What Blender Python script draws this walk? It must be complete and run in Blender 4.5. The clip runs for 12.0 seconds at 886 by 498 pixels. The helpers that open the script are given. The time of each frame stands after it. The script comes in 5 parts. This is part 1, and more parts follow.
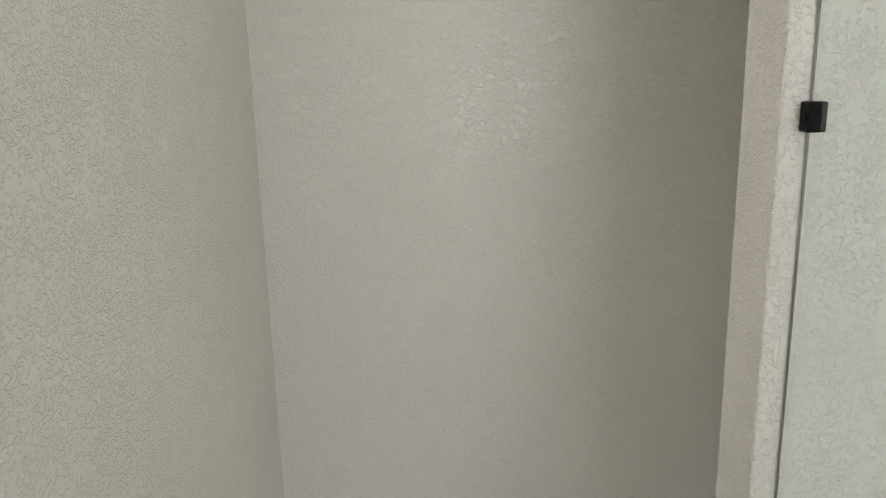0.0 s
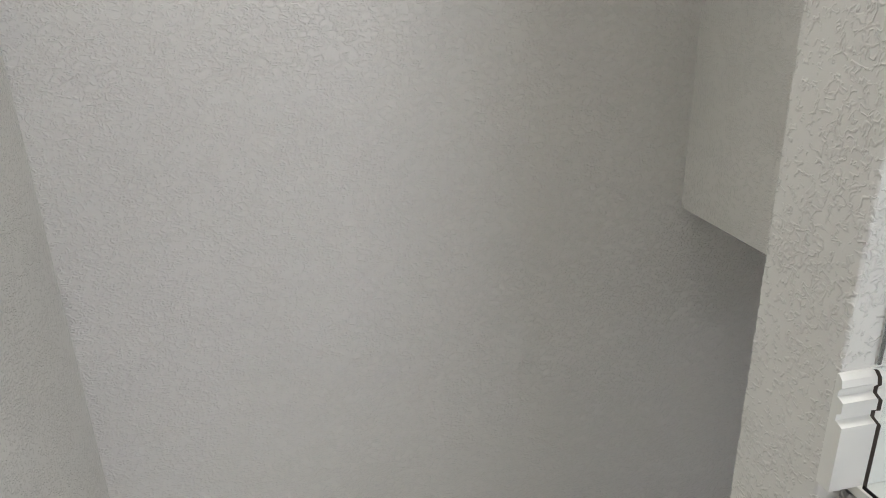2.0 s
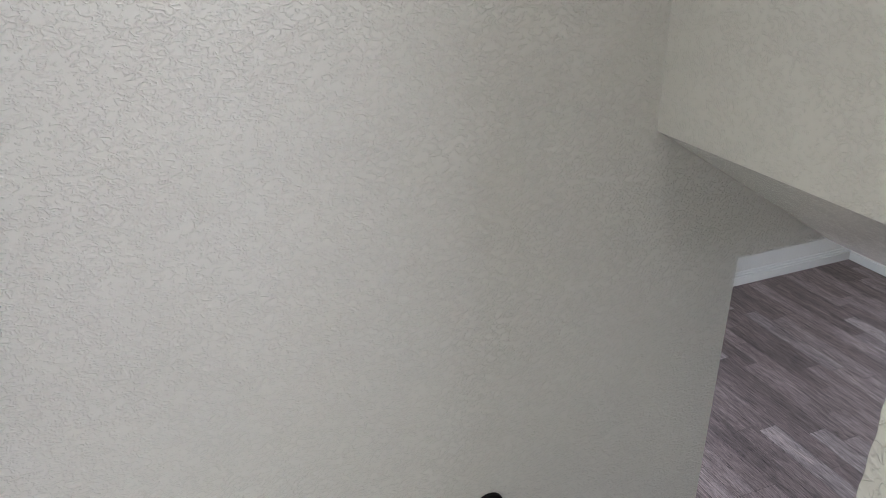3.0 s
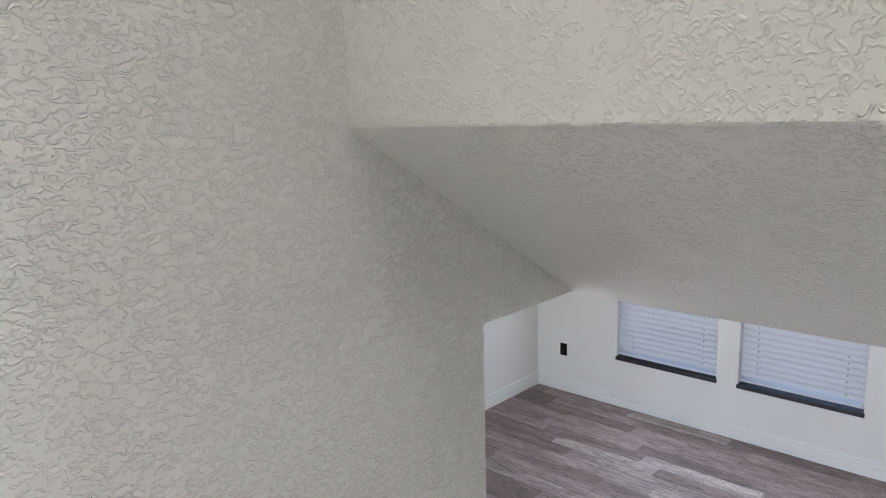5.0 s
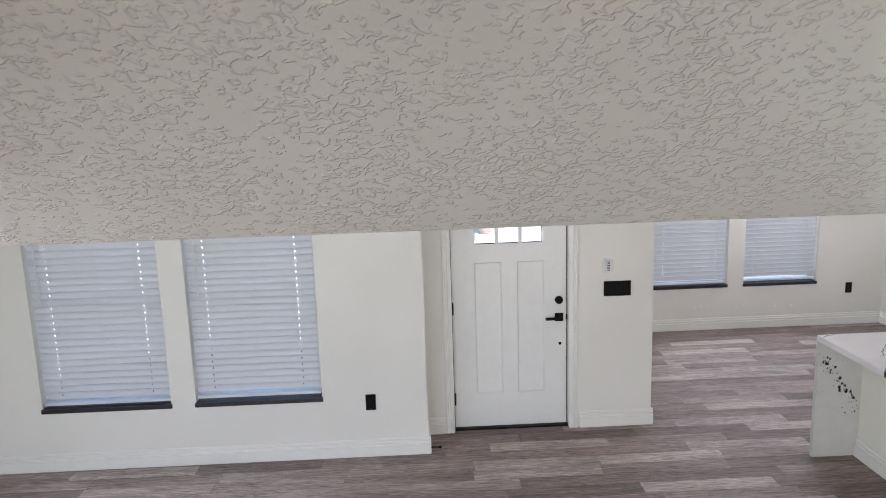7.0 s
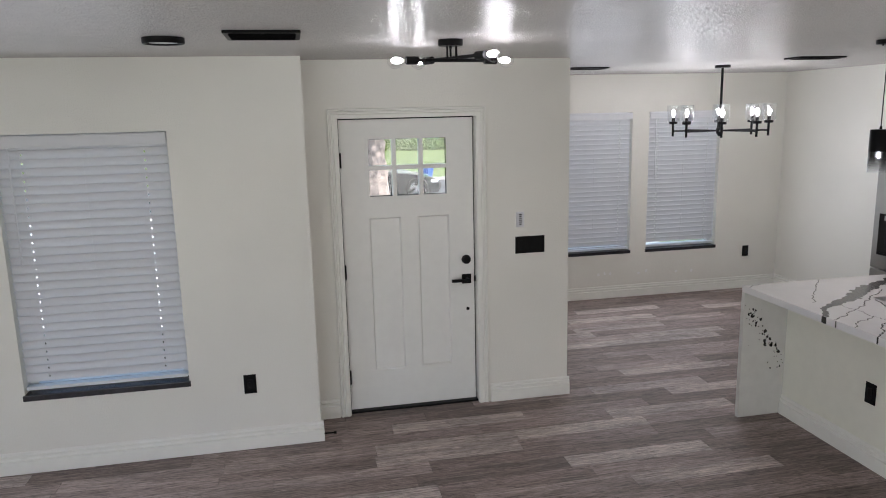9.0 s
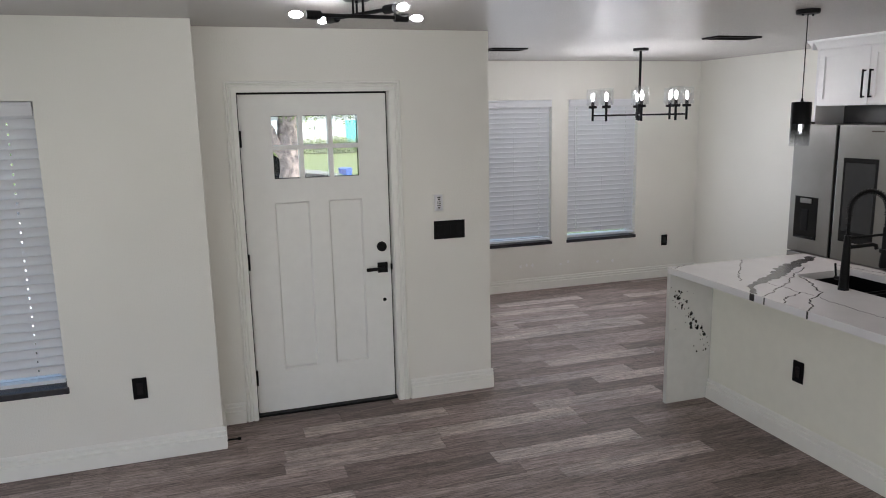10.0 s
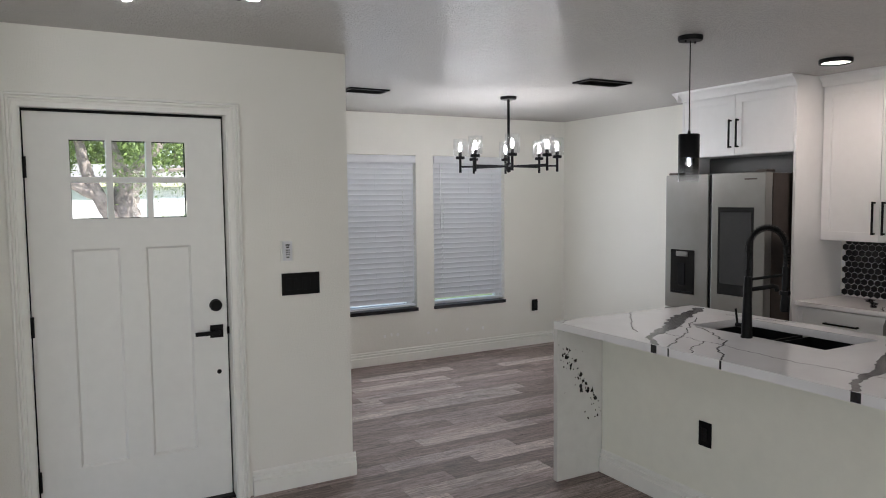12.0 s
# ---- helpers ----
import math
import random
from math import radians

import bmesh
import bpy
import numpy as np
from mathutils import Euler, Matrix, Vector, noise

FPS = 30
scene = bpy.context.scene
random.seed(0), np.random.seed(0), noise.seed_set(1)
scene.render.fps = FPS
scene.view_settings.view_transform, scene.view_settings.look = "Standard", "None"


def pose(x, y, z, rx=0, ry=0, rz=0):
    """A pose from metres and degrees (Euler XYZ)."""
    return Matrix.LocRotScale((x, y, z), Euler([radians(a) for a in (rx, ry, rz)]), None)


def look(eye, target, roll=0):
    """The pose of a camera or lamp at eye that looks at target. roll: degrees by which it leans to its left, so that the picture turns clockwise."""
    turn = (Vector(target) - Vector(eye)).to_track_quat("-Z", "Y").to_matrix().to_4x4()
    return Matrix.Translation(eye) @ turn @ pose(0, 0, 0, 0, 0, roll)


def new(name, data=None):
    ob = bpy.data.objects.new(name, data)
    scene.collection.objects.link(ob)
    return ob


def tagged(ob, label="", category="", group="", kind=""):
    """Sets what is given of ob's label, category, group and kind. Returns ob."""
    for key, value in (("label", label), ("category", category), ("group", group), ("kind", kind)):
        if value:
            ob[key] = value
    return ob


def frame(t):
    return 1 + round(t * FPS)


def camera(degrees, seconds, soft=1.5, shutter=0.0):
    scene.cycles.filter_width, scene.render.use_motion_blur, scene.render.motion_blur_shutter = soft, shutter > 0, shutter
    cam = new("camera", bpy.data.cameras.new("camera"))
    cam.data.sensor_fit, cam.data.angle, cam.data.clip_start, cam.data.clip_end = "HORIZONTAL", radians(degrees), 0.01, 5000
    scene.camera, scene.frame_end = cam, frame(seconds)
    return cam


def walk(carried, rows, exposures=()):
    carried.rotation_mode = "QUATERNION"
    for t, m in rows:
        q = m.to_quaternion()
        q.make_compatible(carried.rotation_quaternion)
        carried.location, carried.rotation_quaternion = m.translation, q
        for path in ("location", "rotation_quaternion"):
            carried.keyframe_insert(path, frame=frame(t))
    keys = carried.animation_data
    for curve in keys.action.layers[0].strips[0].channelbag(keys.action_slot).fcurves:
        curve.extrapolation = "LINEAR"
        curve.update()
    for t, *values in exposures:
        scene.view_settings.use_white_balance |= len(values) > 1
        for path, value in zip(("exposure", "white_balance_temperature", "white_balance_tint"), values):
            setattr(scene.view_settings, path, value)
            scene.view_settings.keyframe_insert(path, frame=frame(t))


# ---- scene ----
cam = camera(63.5, 12.0, 1.0)
PATH = [
    (0, (1.408, -6.471, 3.741), (-0.543, -6.458, 3.3), -1.3),
    (0.5, (1.228, -6.567, 3.655), (-0.714, -6.394, 3.209), -1.3),
    (1, (1.111, -6.555, 3.593), (-0.805, -6.304, 3.077), -1.4),
    (1.5, (1.025, -6.532, 3.479), (-0.85, -6.175, 2.882), -1.7),
    (2, (0.868, -6.49, 3.36), (-0.951, -6.086, 2.633), -1.6),
    (2.5, (0.678, -6.462, 3.281), (-1.075, -6.006, 2.433), -1.3),
    (2.7, (0.608, -6.494, 3.26), (-1.091, -5.935, 2.365), -0.7),
    (4.3, (0.275, -6.314, 2.947), (-1.327, -5.237, 2.427), -1.6),
    (4.5, (0.221, -6.283, 2.916), (-1.326, -5.107, 2.445), -1.7),
    (5, (0.097, -6.18, 2.803), (-1.235, -4.739, 2.419), -1.6),
    (5.5, (-0.038, -6.051, 2.68), (-1.002, -4.334, 2.33), -1.8),
    (6, (-0.159, -5.897, 2.62), (-0.642, -3.988, 2.273), -1.8),
    (6.5, (-0.241, -5.663, 2.574), (-0.368, -3.698, 2.222), -1.9),
    (7, (-0.261, -5.503, 2.506), (-0.189, -3.537, 2.147), -1.8),
    (7.2, (-0.287, -5.428, 2.47), (-0.156, -3.466, 2.104), -1.7),
    (8.8, (-0.323, -4.885, 2.121), (0.045, -2.956, 1.741), -1.3),
    (9, (-0.297, -4.831, 2.089), (0.095, -2.907, 1.71), -1.3),
    (9.5, (-0.233, -4.686, 1.981), (0.246, -2.781, 1.603), -1.2),
    (10, (-0.189, -4.548, 1.9), (0.414, -2.677, 1.531), -1.2),
    (10.5, (-0.141, -4.418, 1.781), (0.612, -2.597, 1.44), -1.0),
    (11, (-0.081, -4.321, 1.747), (0.824, -2.561, 1.456), -0.8),
    (11.5, (0.02, -4.175, 1.67), (1.018, -2.455, 1.455), -0.8),
    (12, (0.066, -3.911, 1.616), (1.038, -2.169, 1.472), -0.6),
]
walk(cam, [(t, look(eye, target, roll)) for t, eye, target, roll in PATH],
     [(0.0, 0.62, 6200, 14), (2.5, 0.93, 5750, 16), (4.5, 1.44, 5720, 16), (6.0, 1.55, 5850, 18), (7.2, 1.62, 6030, 16), (9.0, 1.1, 6200, 15), (12.0, 1.04, 6200, 13)])

# ---- light ----
world = bpy.data.worlds.new("world")
scene.world = world
world.use_nodes = True
wn = world.node_tree
sky = wn.nodes.new("ShaderNodeTexSky")
sky.sky_type = "NISHITA"
sky.sun_disc = False
sky.sun_elevation = radians(47)
sky.sun_rotation = radians(147)
wn.links.new(sky.outputs["Color"], wn.nodes["Background"].inputs["Color"])
wn.nodes["Background"].inputs["Strength"].default_value = 0.15

sun = new("sun", bpy.data.lights.new("sun", "SUN"))
sun.data.energy = 5.0
sun.data.angle = radians(0.6)
sun.data.color = (1.0, 0.95, 0.87)
sun.matrix_world = look((9, -14, 18), (0, 0, 0))


def area_lamp(name, eye, target, w, h, watts, colour):
    lamp = new(name, bpy.data.lights.new(name, "AREA"))
    lamp.data.shape = "RECTANGLE"
    lamp.data.size, lamp.data.size_y = w, h
    lamp.data.energy, lamp.data.color = watts, colour
    lamp.matrix_world = look(eye, target)
    return lamp


def bulb_lamp(loc, watts, colour, radius=0.02):
    lamp = new("bulb_light", bpy.data.lights.new("bulb_light", "POINT"))
    lamp.data.energy, lamp.data.color, lamp.data.shadow_soft_size = watts, colour, radius
    lamp.location = loc
    return lamp


TOP_LAMP = 5.2
COOL = (1.0, 0.965, 0.94)
WARM = (1.0, 0.80, 0.66)
DAY = (0.90, 0.95, 1.0)
# unseen area lamps; landing, rear and kitchen ones are added fill at assumed openings
# the upper and west windows are inferred from daylight on the walls
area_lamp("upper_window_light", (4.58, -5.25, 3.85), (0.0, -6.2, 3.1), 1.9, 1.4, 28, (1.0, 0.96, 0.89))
area_lamp("landing_fill_light", (-0.2, -6.97, 1.62), (-0.2, -5.2, 2.6), 0.5, 0.6, 0.25, (1.0, 0.94, 0.80))
area_lamp("west_window_light", (-3.94, -4.6, 1.3), (0.0, -5.1, 2.5), 1.8, 1.5, 18, (0.96, 0.975, 1.0))
area_lamp("rear_fill_light", (-2.35, -6.97, 1.2), (-2.0, -3.5, 0.0), 2.2, 1.8, 15, (0.94, 0.965, 1.0))
area_lamp("kitchen_fill_light", (1.85, -5.92, 1.05), (2.1, -2.0, 0.3), 1.6, 1.9, 16, (1.0, 0.955, 0.86))
# unseen ceiling lamp inferred over the stairs; no fitting is built
can = area_lamp("stair_ceiling_light", (0.2, -6.4, TOP_LAMP), (0.2, -6.4, 0), 1.3, 0.95, 4.6, (1.0, 0.93, 0.77))
can.data.spread = radians(68)
# daylight that the closed blinds let through
for wx, wy, watts in ((-2.59, -0.52, 3.6), (-1.49, -0.52, 3.6), (2.85, 2.27, 3.4), (3.9, 2.27, 3.4)):
    area_lamp("window_light", (wx, wy, 1.25), (wx, wy - 2, 1.15), 0.84, 1.45, watts, DAY)

# ---- materials ----


def mat(name):
    m = bpy.data.materials.new(name)
    m.use_nodes = True
    nt = m.node_tree
    return m, nt, nt.nodes["Principled BSDF"]


def node(nt, kind, **vals):
    n = nt.nodes.new(kind)
    for k, v in vals.items():
        n.inputs[k.replace("_", " ")].default_value = v
    return n


def plain(name, colour, rough=0.5, metal=0.0, vary=0.06, scale=14.0, bump=0.0, spec=0.5):
    """Paint, plastic or metal with a slight unevenness of tone and gloss."""
    m, nt, p = mat(name)
    tc = nt.nodes.new("ShaderNodeTexCoord")
    n = node(nt, "ShaderNodeTexNoise", Scale=scale, Detail=5.0, Roughness=0.6)
    nt.links.new(tc.outputs["Object"], n.inputs["Vector"])
    ramp = nt.nodes.new("ShaderNodeValToRGB")
    c = Vector(colour)
    ramp.color_ramp.elements[0].color = (*(c * (1 - vary)), 1)
    ramp.color_ramp.elements[1].color = (*[min(1, v) for v in (c * (1 + vary))], 1)
    ramp.color_ramp.elements[0].position, ramp.color_ramp.elements[1].position = 0.3, 0.7
    nt.links.new(n.outputs["Fac"], ramp.inputs["Fac"])
    nt.links.new(ramp.outputs["Color"], p.inputs["Base Color"])
    rr = nt.nodes.new("ShaderNodeMapRange")
    rr.inputs["To Min"].default_value, rr.inputs["To Max"].default_value = rough * 0.85, min(1, rough * 1.15)
    nt.links.new(n.outputs["Fac"], rr.inputs["Value"])
    nt.links.new(rr.outputs["Result"], p.inputs["Roughness"])
    p.inputs["Metallic"].default_value = metal
    p.inputs["Specular IOR Level"].default_value = spec
    if bump:
        b = node(nt, "ShaderNodeBump", Strength=bump, Distance=0.002)
        n2 = node(nt, "ShaderNodeTexNoise", Scale=scale * 14, Detail=3.0)
        nt.links.new(tc.outputs["Object"], n2.inputs["Vector"])
        nt.links.new(n2.outputs["Fac"], b.inputs["Height"])
        nt.links.new(b.outputs["Normal"], p.inputs["Normal"])
    return m


def trowelled(name, colour, rough, height, scale, spec=0.5, cover=0.5, width=0.07, stretch=(1, 1, 1)):
    """Painted plaster: a flat ground with short raised worm-like trowel ridges in uneven patches."""
    m, nt, p = mat(name)
    L = nt.links.new

    def maths(op, *args):
        n = nt.nodes.new("ShaderNodeMath")
        n.operation = op
        for k, v in enumerate(args):
            if isinstance(v, float):
                n.inputs[k].default_value = v
            else:
                L(v, n.inputs[k])
        return n.outputs[0]

    def ramped(value, lo, hi):
        n = nt.nodes.new("ShaderNodeMapRange")
        n.interpolation_type = "SMOOTHSTEP"
        n.inputs["From Min"].default_value, n.inputs["From Max"].default_value = lo, hi
        L(value, n.inputs["Value"])
        return n.outputs["Result"]

    tc = nt.nodes.new("ShaderNodeTexCoord")
    mp = nt.nodes.new("ShaderNodeMapping")
    mp.inputs["Scale"].default_value = stretch
    L(tc.outputs["Object"], mp.inputs["Vector"])
    off = nt.nodes.new("ShaderNodeVectorMath")
    off.operation = "ADD"
    off.inputs[1].default_value = (7.3, 3.1, 5.7)
    L(mp.outputs[0], off.inputs[0])
    worms = node(nt, "ShaderNodeTexNoise", Scale=scale, Detail=1.0, Roughness=0.45, Distortion=0.7)
    breaks = node(nt, "ShaderNodeTexNoise", Scale=scale * 1.25, Detail=1.0, Roughness=0.5)
    patches = node(nt, "ShaderNodeTexNoise", Scale=scale * 0.16, Detail=2.0, Roughness=0.6)
    grain = node(nt, "ShaderNodeTexNoise", Scale=scale * 5.0, Detail=2.0)
    tone = node(nt, "ShaderNodeTexNoise", Scale=0.9, Detail=3.0)
    for n in (worms, grain, tone):
        L(mp.outputs[0], n.inputs["Vector"])
    for n in (breaks, patches):
        L(off.outputs[0], n.inputs["Vector"])
    ridge = ramped(maths("ABSOLUTE", maths("SUBTRACT", worms.outputs["Fac"], 0.5)), width, 0.0)
    cut = maths("ADD", breaks.outputs["Fac"], maths("MULTIPLY", maths("SUBTRACT", patches.outputs["Fac"], 0.5), 0.6))
    keep = ramped(cut, 0.97 - cover, 1.05 - cover)
    high = maths("MULTIPLY_ADD", grain.outputs["Fac"], 0.10, maths("MULTIPLY", ridge, keep))
    b = node(nt, "ShaderNodeBump", Strength=1.0, Distance=height)
    L(high, b.inputs["Height"])
    L(b.outputs["Normal"], p.inputs["Normal"])
    ramp = nt.nodes.new("ShaderNodeValToRGB")
    c = Vector(colour)
    ramp.color_ramp.elements[0].color, ramp.color_ramp.elements[1].color = (*(c * 0.965), 1), (*(c * 1.03), 1)
    ramp.color_ramp.elements[0].position, ramp.color_ramp.elements[1].position = 0.35, 0.65
    L(tone.outputs["Fac"], ramp.inputs["Fac"])
    L(ramp.outputs["Color"], p.inputs["Base Color"])
    p.inputs["Roughness"].default_value = rough
    p.inputs["Specular IOR Level"].default_value = spec
    return m


def planks_material(name, per_object, tones):
    """Grey-brown vinyl oak planks, each of its own tone, grain along x."""
    m, nt, p = mat(name)
    L = nt.links.new
    tc = nt.nodes.new("ShaderNodeTexCoord")
    geo = nt.nodes.new("ShaderNodeNewGeometry")
    if per_object:
        rnd = nt.nodes.new("ShaderNodeObjectInfo").outputs["Random"]
    else:
        rnd = geo.outputs["Random Per Island"]
    comb = nt.nodes.new("ShaderNodeCombineXYZ")
    for i, k in enumerate((37.0, 91.0, 53.0)):
        mm = nt.nodes.new("ShaderNodeMath")
        mm.operation = "MULTIPLY"
        mm.inputs[1].default_value = k
        L(rnd, mm.inputs[0])
        L(mm.outputs[0], comb.inputs[i])
    vadd = nt.nodes.new("ShaderNodeVectorMath")
    vadd.operation = "ADD"
    L(geo.outputs["Position"], vadd.inputs[0])
    L(comb.outputs[0], vadd.inputs[1])
    grain_map = nt.nodes.new("ShaderNodeMapping")
    grain_map.inputs["Scale"].default_value = (2.6, 46.0, 1.0)
    L(vadd.outputs[0], grain_map.inputs["Vector"])
    g = node(nt, "ShaderNodeTexNoise", Scale=2.2, Detail=8.0, Roughness=0.68, Distortion=1.8)
    L(grain_map.outputs[0], g.inputs["Vector"])
    wide = nt.nodes.new("ShaderNodeMapping")
    wide.inputs["Scale"].default_value = (0.9, 5.0, 1.0)
    L(vadd.outputs[0], wide.inputs["Vector"])
    w = node(nt, "ShaderNodeTexNoise", Scale=1.6, Detail=4.0, Roughness=0.6)
    L(wide.outputs[0], w.inputs["Vector"])
    tone = nt.nodes.new("ShaderNodeValToRGB")
    e = tone.color_ramp.elements
    e[0].position, e[0].color = 0.0, (*tones[0][1], 1)
    e[1].position, e[1].color = 1.0, (*tones[-1][1], 1)
    for pos, col in tones[1:-1]:
        k = e.new(pos)
        k.color = (*col, 1)
    L(rnd, tone.inputs["Fac"])
    gr = nt.nodes.new("ShaderNodeValToRGB")
    gr.color_ramp.elements[0].position, gr.color_ramp.elements[0].color = 0.34, (0.24, 0.22, 0.215, 1)
    gr.color_ramp.elements[1].position, gr.color_ramp.elements[1].color = 0.62, (1.5, 1.5, 1.5, 1)
    L(g.outputs["Fac"], gr.inputs["Fac"])
    wr = nt.nodes.new("ShaderNodeMapRange")
    wr.inputs["From Min"].default_value, wr.inputs["From Max"].default_value = 0.3, 0.7
    wr.inputs["To Min"].default_value, wr.inputs["To Max"].default_value = 0.7, 1.35
    L(w.outputs["Fac"], wr.inputs["Value"])
    m1 = nt.nodes.new("ShaderNodeVectorMath")
    m1.operation = "MULTIPLY"
    L(tone.outputs["Color"], m1.inputs[0])
    L(gr.outputs["Color"], m1.inputs[1])
    pore_map = nt.nodes.new("ShaderNodeMapping")
    pore_map.inputs["Scale"].default_value = (7.0, 150.0, 1.0)
    L(vadd.outputs[0], pore_map.inputs["Vector"])
    pores = node(nt, "ShaderNodeTexNoise", Scale=1.0, Detail=3.0, Roughness=0.6)
    L(pore_map.outputs[0], pores.inputs["Vector"])
    pr = nt.nodes.new("ShaderNodeMapRange")
    pr.inputs["From Min"].default_value, pr.inputs["From Max"].default_value = 0.36, 0.56
    pr.inputs["To Min"].default_value, pr.inputs["To Max"].default_value = 0.78, 1.06
    L(pores.outputs["Fac"], pr.inputs["Value"])
    m3 = nt.nodes.new("ShaderNodeVectorMath")
    m3.operation = "SCALE"
    L(m1.outputs[0], m3.inputs[0])
    L(pr.outputs["Result"], m3.inputs["Scale"])
    m2 = nt.nodes.new("ShaderNodeVectorMath")
    m2.operation = "SCALE"
    L(m3.outputs[0], m2.inputs[0])
    L(wr.outputs["Result"], m2.inputs["Scale"])
    L(m2.outputs[0], p.inputs["Base Color"])
    rr = nt.nodes.new("ShaderNodeMapRange")
    rr.inputs["To Min"].default_value, rr.inputs["To Max"].default_value = 0.52, 0.74
    L(g.outputs["Fac"], rr.inputs["Value"])
    L(rr.outputs["Result"], p.inputs["Roughness"])
    b = node(nt, "ShaderNodeBump", Strength=0.35, Distance=0.001)
    L(g.outputs["Fac"], b.inputs["Height"])
    L(b.outputs["Normal"], p.inputs["Normal"])
    return m


def quartz_material(name):
    """White quartz with the faintest cloud; the veins are laid in as pieces."""
    return plain(name, (0.78, 0.77, 0.77), 0.16, vary=0.03, scale=5.0)


def thin_glass(name, colour=(0.96, 0.98, 0.97), gloss=0.08):
    """A pane: clear with a mirror-like sheen."""
    m, nt, p = mat(name)
    nt.nodes.remove(p)
    t = nt.nodes.new("ShaderNodeBsdfTransparent")
    t.inputs["Color"].default_value = (*colour, 1)
    g = nt.nodes.new("ShaderNodeBsdfGlossy")
    g.inputs["Roughness"].default_value = 0.02
    mix = nt.nodes.new("ShaderNodeMixShader")
    lw = nt.nodes.new("ShaderNodeLayerWeight")
    pw = nt.nodes.new("ShaderNodeMath")
    pw.operation = "POWER"
    pw.inputs[1].default_value = 4.0
    nt.links.new(lw.outputs["Facing"], pw.inputs[0])
    ma = nt.nodes.new("ShaderNodeMath")
    ma.operation = "MULTIPLY_ADD"
    ma.inputs[1].default_value, ma.inputs[2].default_value = 0.5, gloss / 2
    nt.links.new(pw.outputs[0], ma.inputs[0])
    nt.links.new(ma.outputs[0], mix.inputs["Fac"])
    nt.links.new(t.outputs[0], mix.inputs[1])
    nt.links.new(g.outputs[0], mix.inputs[2])
    nt.links.new(mix.outputs[0], nt.nodes["Material Output"].inputs["Surface"])
    return m


def glow(name, colour, strength):
    m, nt, p = mat(name)
    p.inputs["Base Color"].default_value = (*colour, 1)
    p.inputs["Emission Color"].default_value = (*colour, 1)
    p.inputs["Emission Strength"].default_value = strength
    return m


WALL = trowelled("wall_paint", (0.80, 0.79, 0.73), 0.33, 0.0007, 95.0, 0.5, 0.55, 0.11)
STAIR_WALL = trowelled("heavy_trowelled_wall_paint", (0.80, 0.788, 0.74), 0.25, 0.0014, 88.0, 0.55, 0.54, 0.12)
STAIR_SIDE = trowelled("combed_trowelled_wall_paint", (0.80, 0.788, 0.75), 0.25, 0.0018, 106.0, 0.55, 0.60, 0.14, (1, 0.6, 1))
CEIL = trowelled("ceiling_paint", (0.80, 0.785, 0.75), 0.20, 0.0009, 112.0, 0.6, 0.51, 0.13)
# the same white ceiling paint, darkened to offset the lamplight on it
CEIL_DIMMED = trowelled("dimmed_ceiling_paint", (0.60, 0.587, 0.565), 0.27, 0.0055, 60.0, 0.30, 0.74, 0.14)
TRIM = plain("trim_paint", (0.83, 0.825, 0.775), 0.32, vary=0.02)
DOORPAINT = plain("door_paint", (0.79, 0.79, 0.755), 0.38, vary=0.02, bump=0.06)
PLAIN_TONES = [(0.0, (0.20, 0.155, 0.141)), (0.5, (0.278, 0.218, 0.200)), (1.0, (0.355, 0.286, 0.264))]
PALE_TONES = [(0.0, (0.385, 0.321, 0.299)), (1.0, (0.48, 0.410, 0.381))]
PLANK = planks_material("vinyl_plank", True, PLAIN_TONES)
PALE_PLANK = planks_material("pale_vinyl_plank", True, PALE_TONES)
PLANKS = planks_material("vinyl_planks_far", False, PLAIN_TONES[:2] + [(0.82, (0.345, 0.277, 0.256)), (0.84, (0.36, 0.298, 0.277)), (1.0, (0.45, 0.382, 0.355))])
GROOVE = plain("plank_groove", (0.05, 0.042, 0.038), 0.8)
BLACK = plain("black_metal", (0.005, 0.005, 0.0055), 0.45, vary=0.2, spec=0.13)
BLACKPL = plain("black_plastic", (0.004, 0.004, 0.0045), 0.4, vary=0.2, spec=0.12)
SLAT = plain("blind_slat", (0.80, 0.81, 0.83), 0.45, vary=0.02)


def let_light_through(m, colour, share):
    """A thin white slat that daylight shines through."""
    nt = m.node_tree
    tr = nt.nodes.new("ShaderNodeBsdfTranslucent")
    tr.inputs["Color"].default_value = (*colour, 1)
    mix = nt.nodes.new("ShaderNodeMixShader")
    mix.inputs["Fac"].default_value = share
    nt.links.new(nt.nodes["Principled BSDF"].outputs[0], mix.inputs[1])
    nt.links.new(tr.outputs[0], mix.inputs[2])
    nt.links.new(mix.outputs[0], nt.nodes["Material Output"].inputs["Surface"])


let_light_through(SLAT, (0.86, 0.87, 0.90), 0.17)
VINYL = plain("window_vinyl", (0.78, 0.79, 0.80), 0.4, vary=0.02)
SILL = plain("dark_sill", (0.028, 0.026, 0.030), 0.25, vary=0.3, scale=40)
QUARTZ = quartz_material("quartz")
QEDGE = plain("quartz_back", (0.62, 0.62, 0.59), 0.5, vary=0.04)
VEIN = plain("quartz_vein", (0.055, 0.05, 0.052), 0.2, vary=0.35, scale=30)
VEINDARK = plain("quartz_vein_dark", (0.014, 0.013, 0.014), 0.25, vary=0.4, scale=30)
CABINET = plain("cabinet_paint", (0.80, 0.80, 0.80), 0.35, vary=0.015)
STEEL = plain("stainless_steel", (0.27, 0.262, 0.25), 0.33, metal=1.0, vary=0.05, scale=6)
DARKSTEEL = plain("dark_steel", (0.085, 0.070, 0.062), 0.35, metal=1.0, vary=0.1)
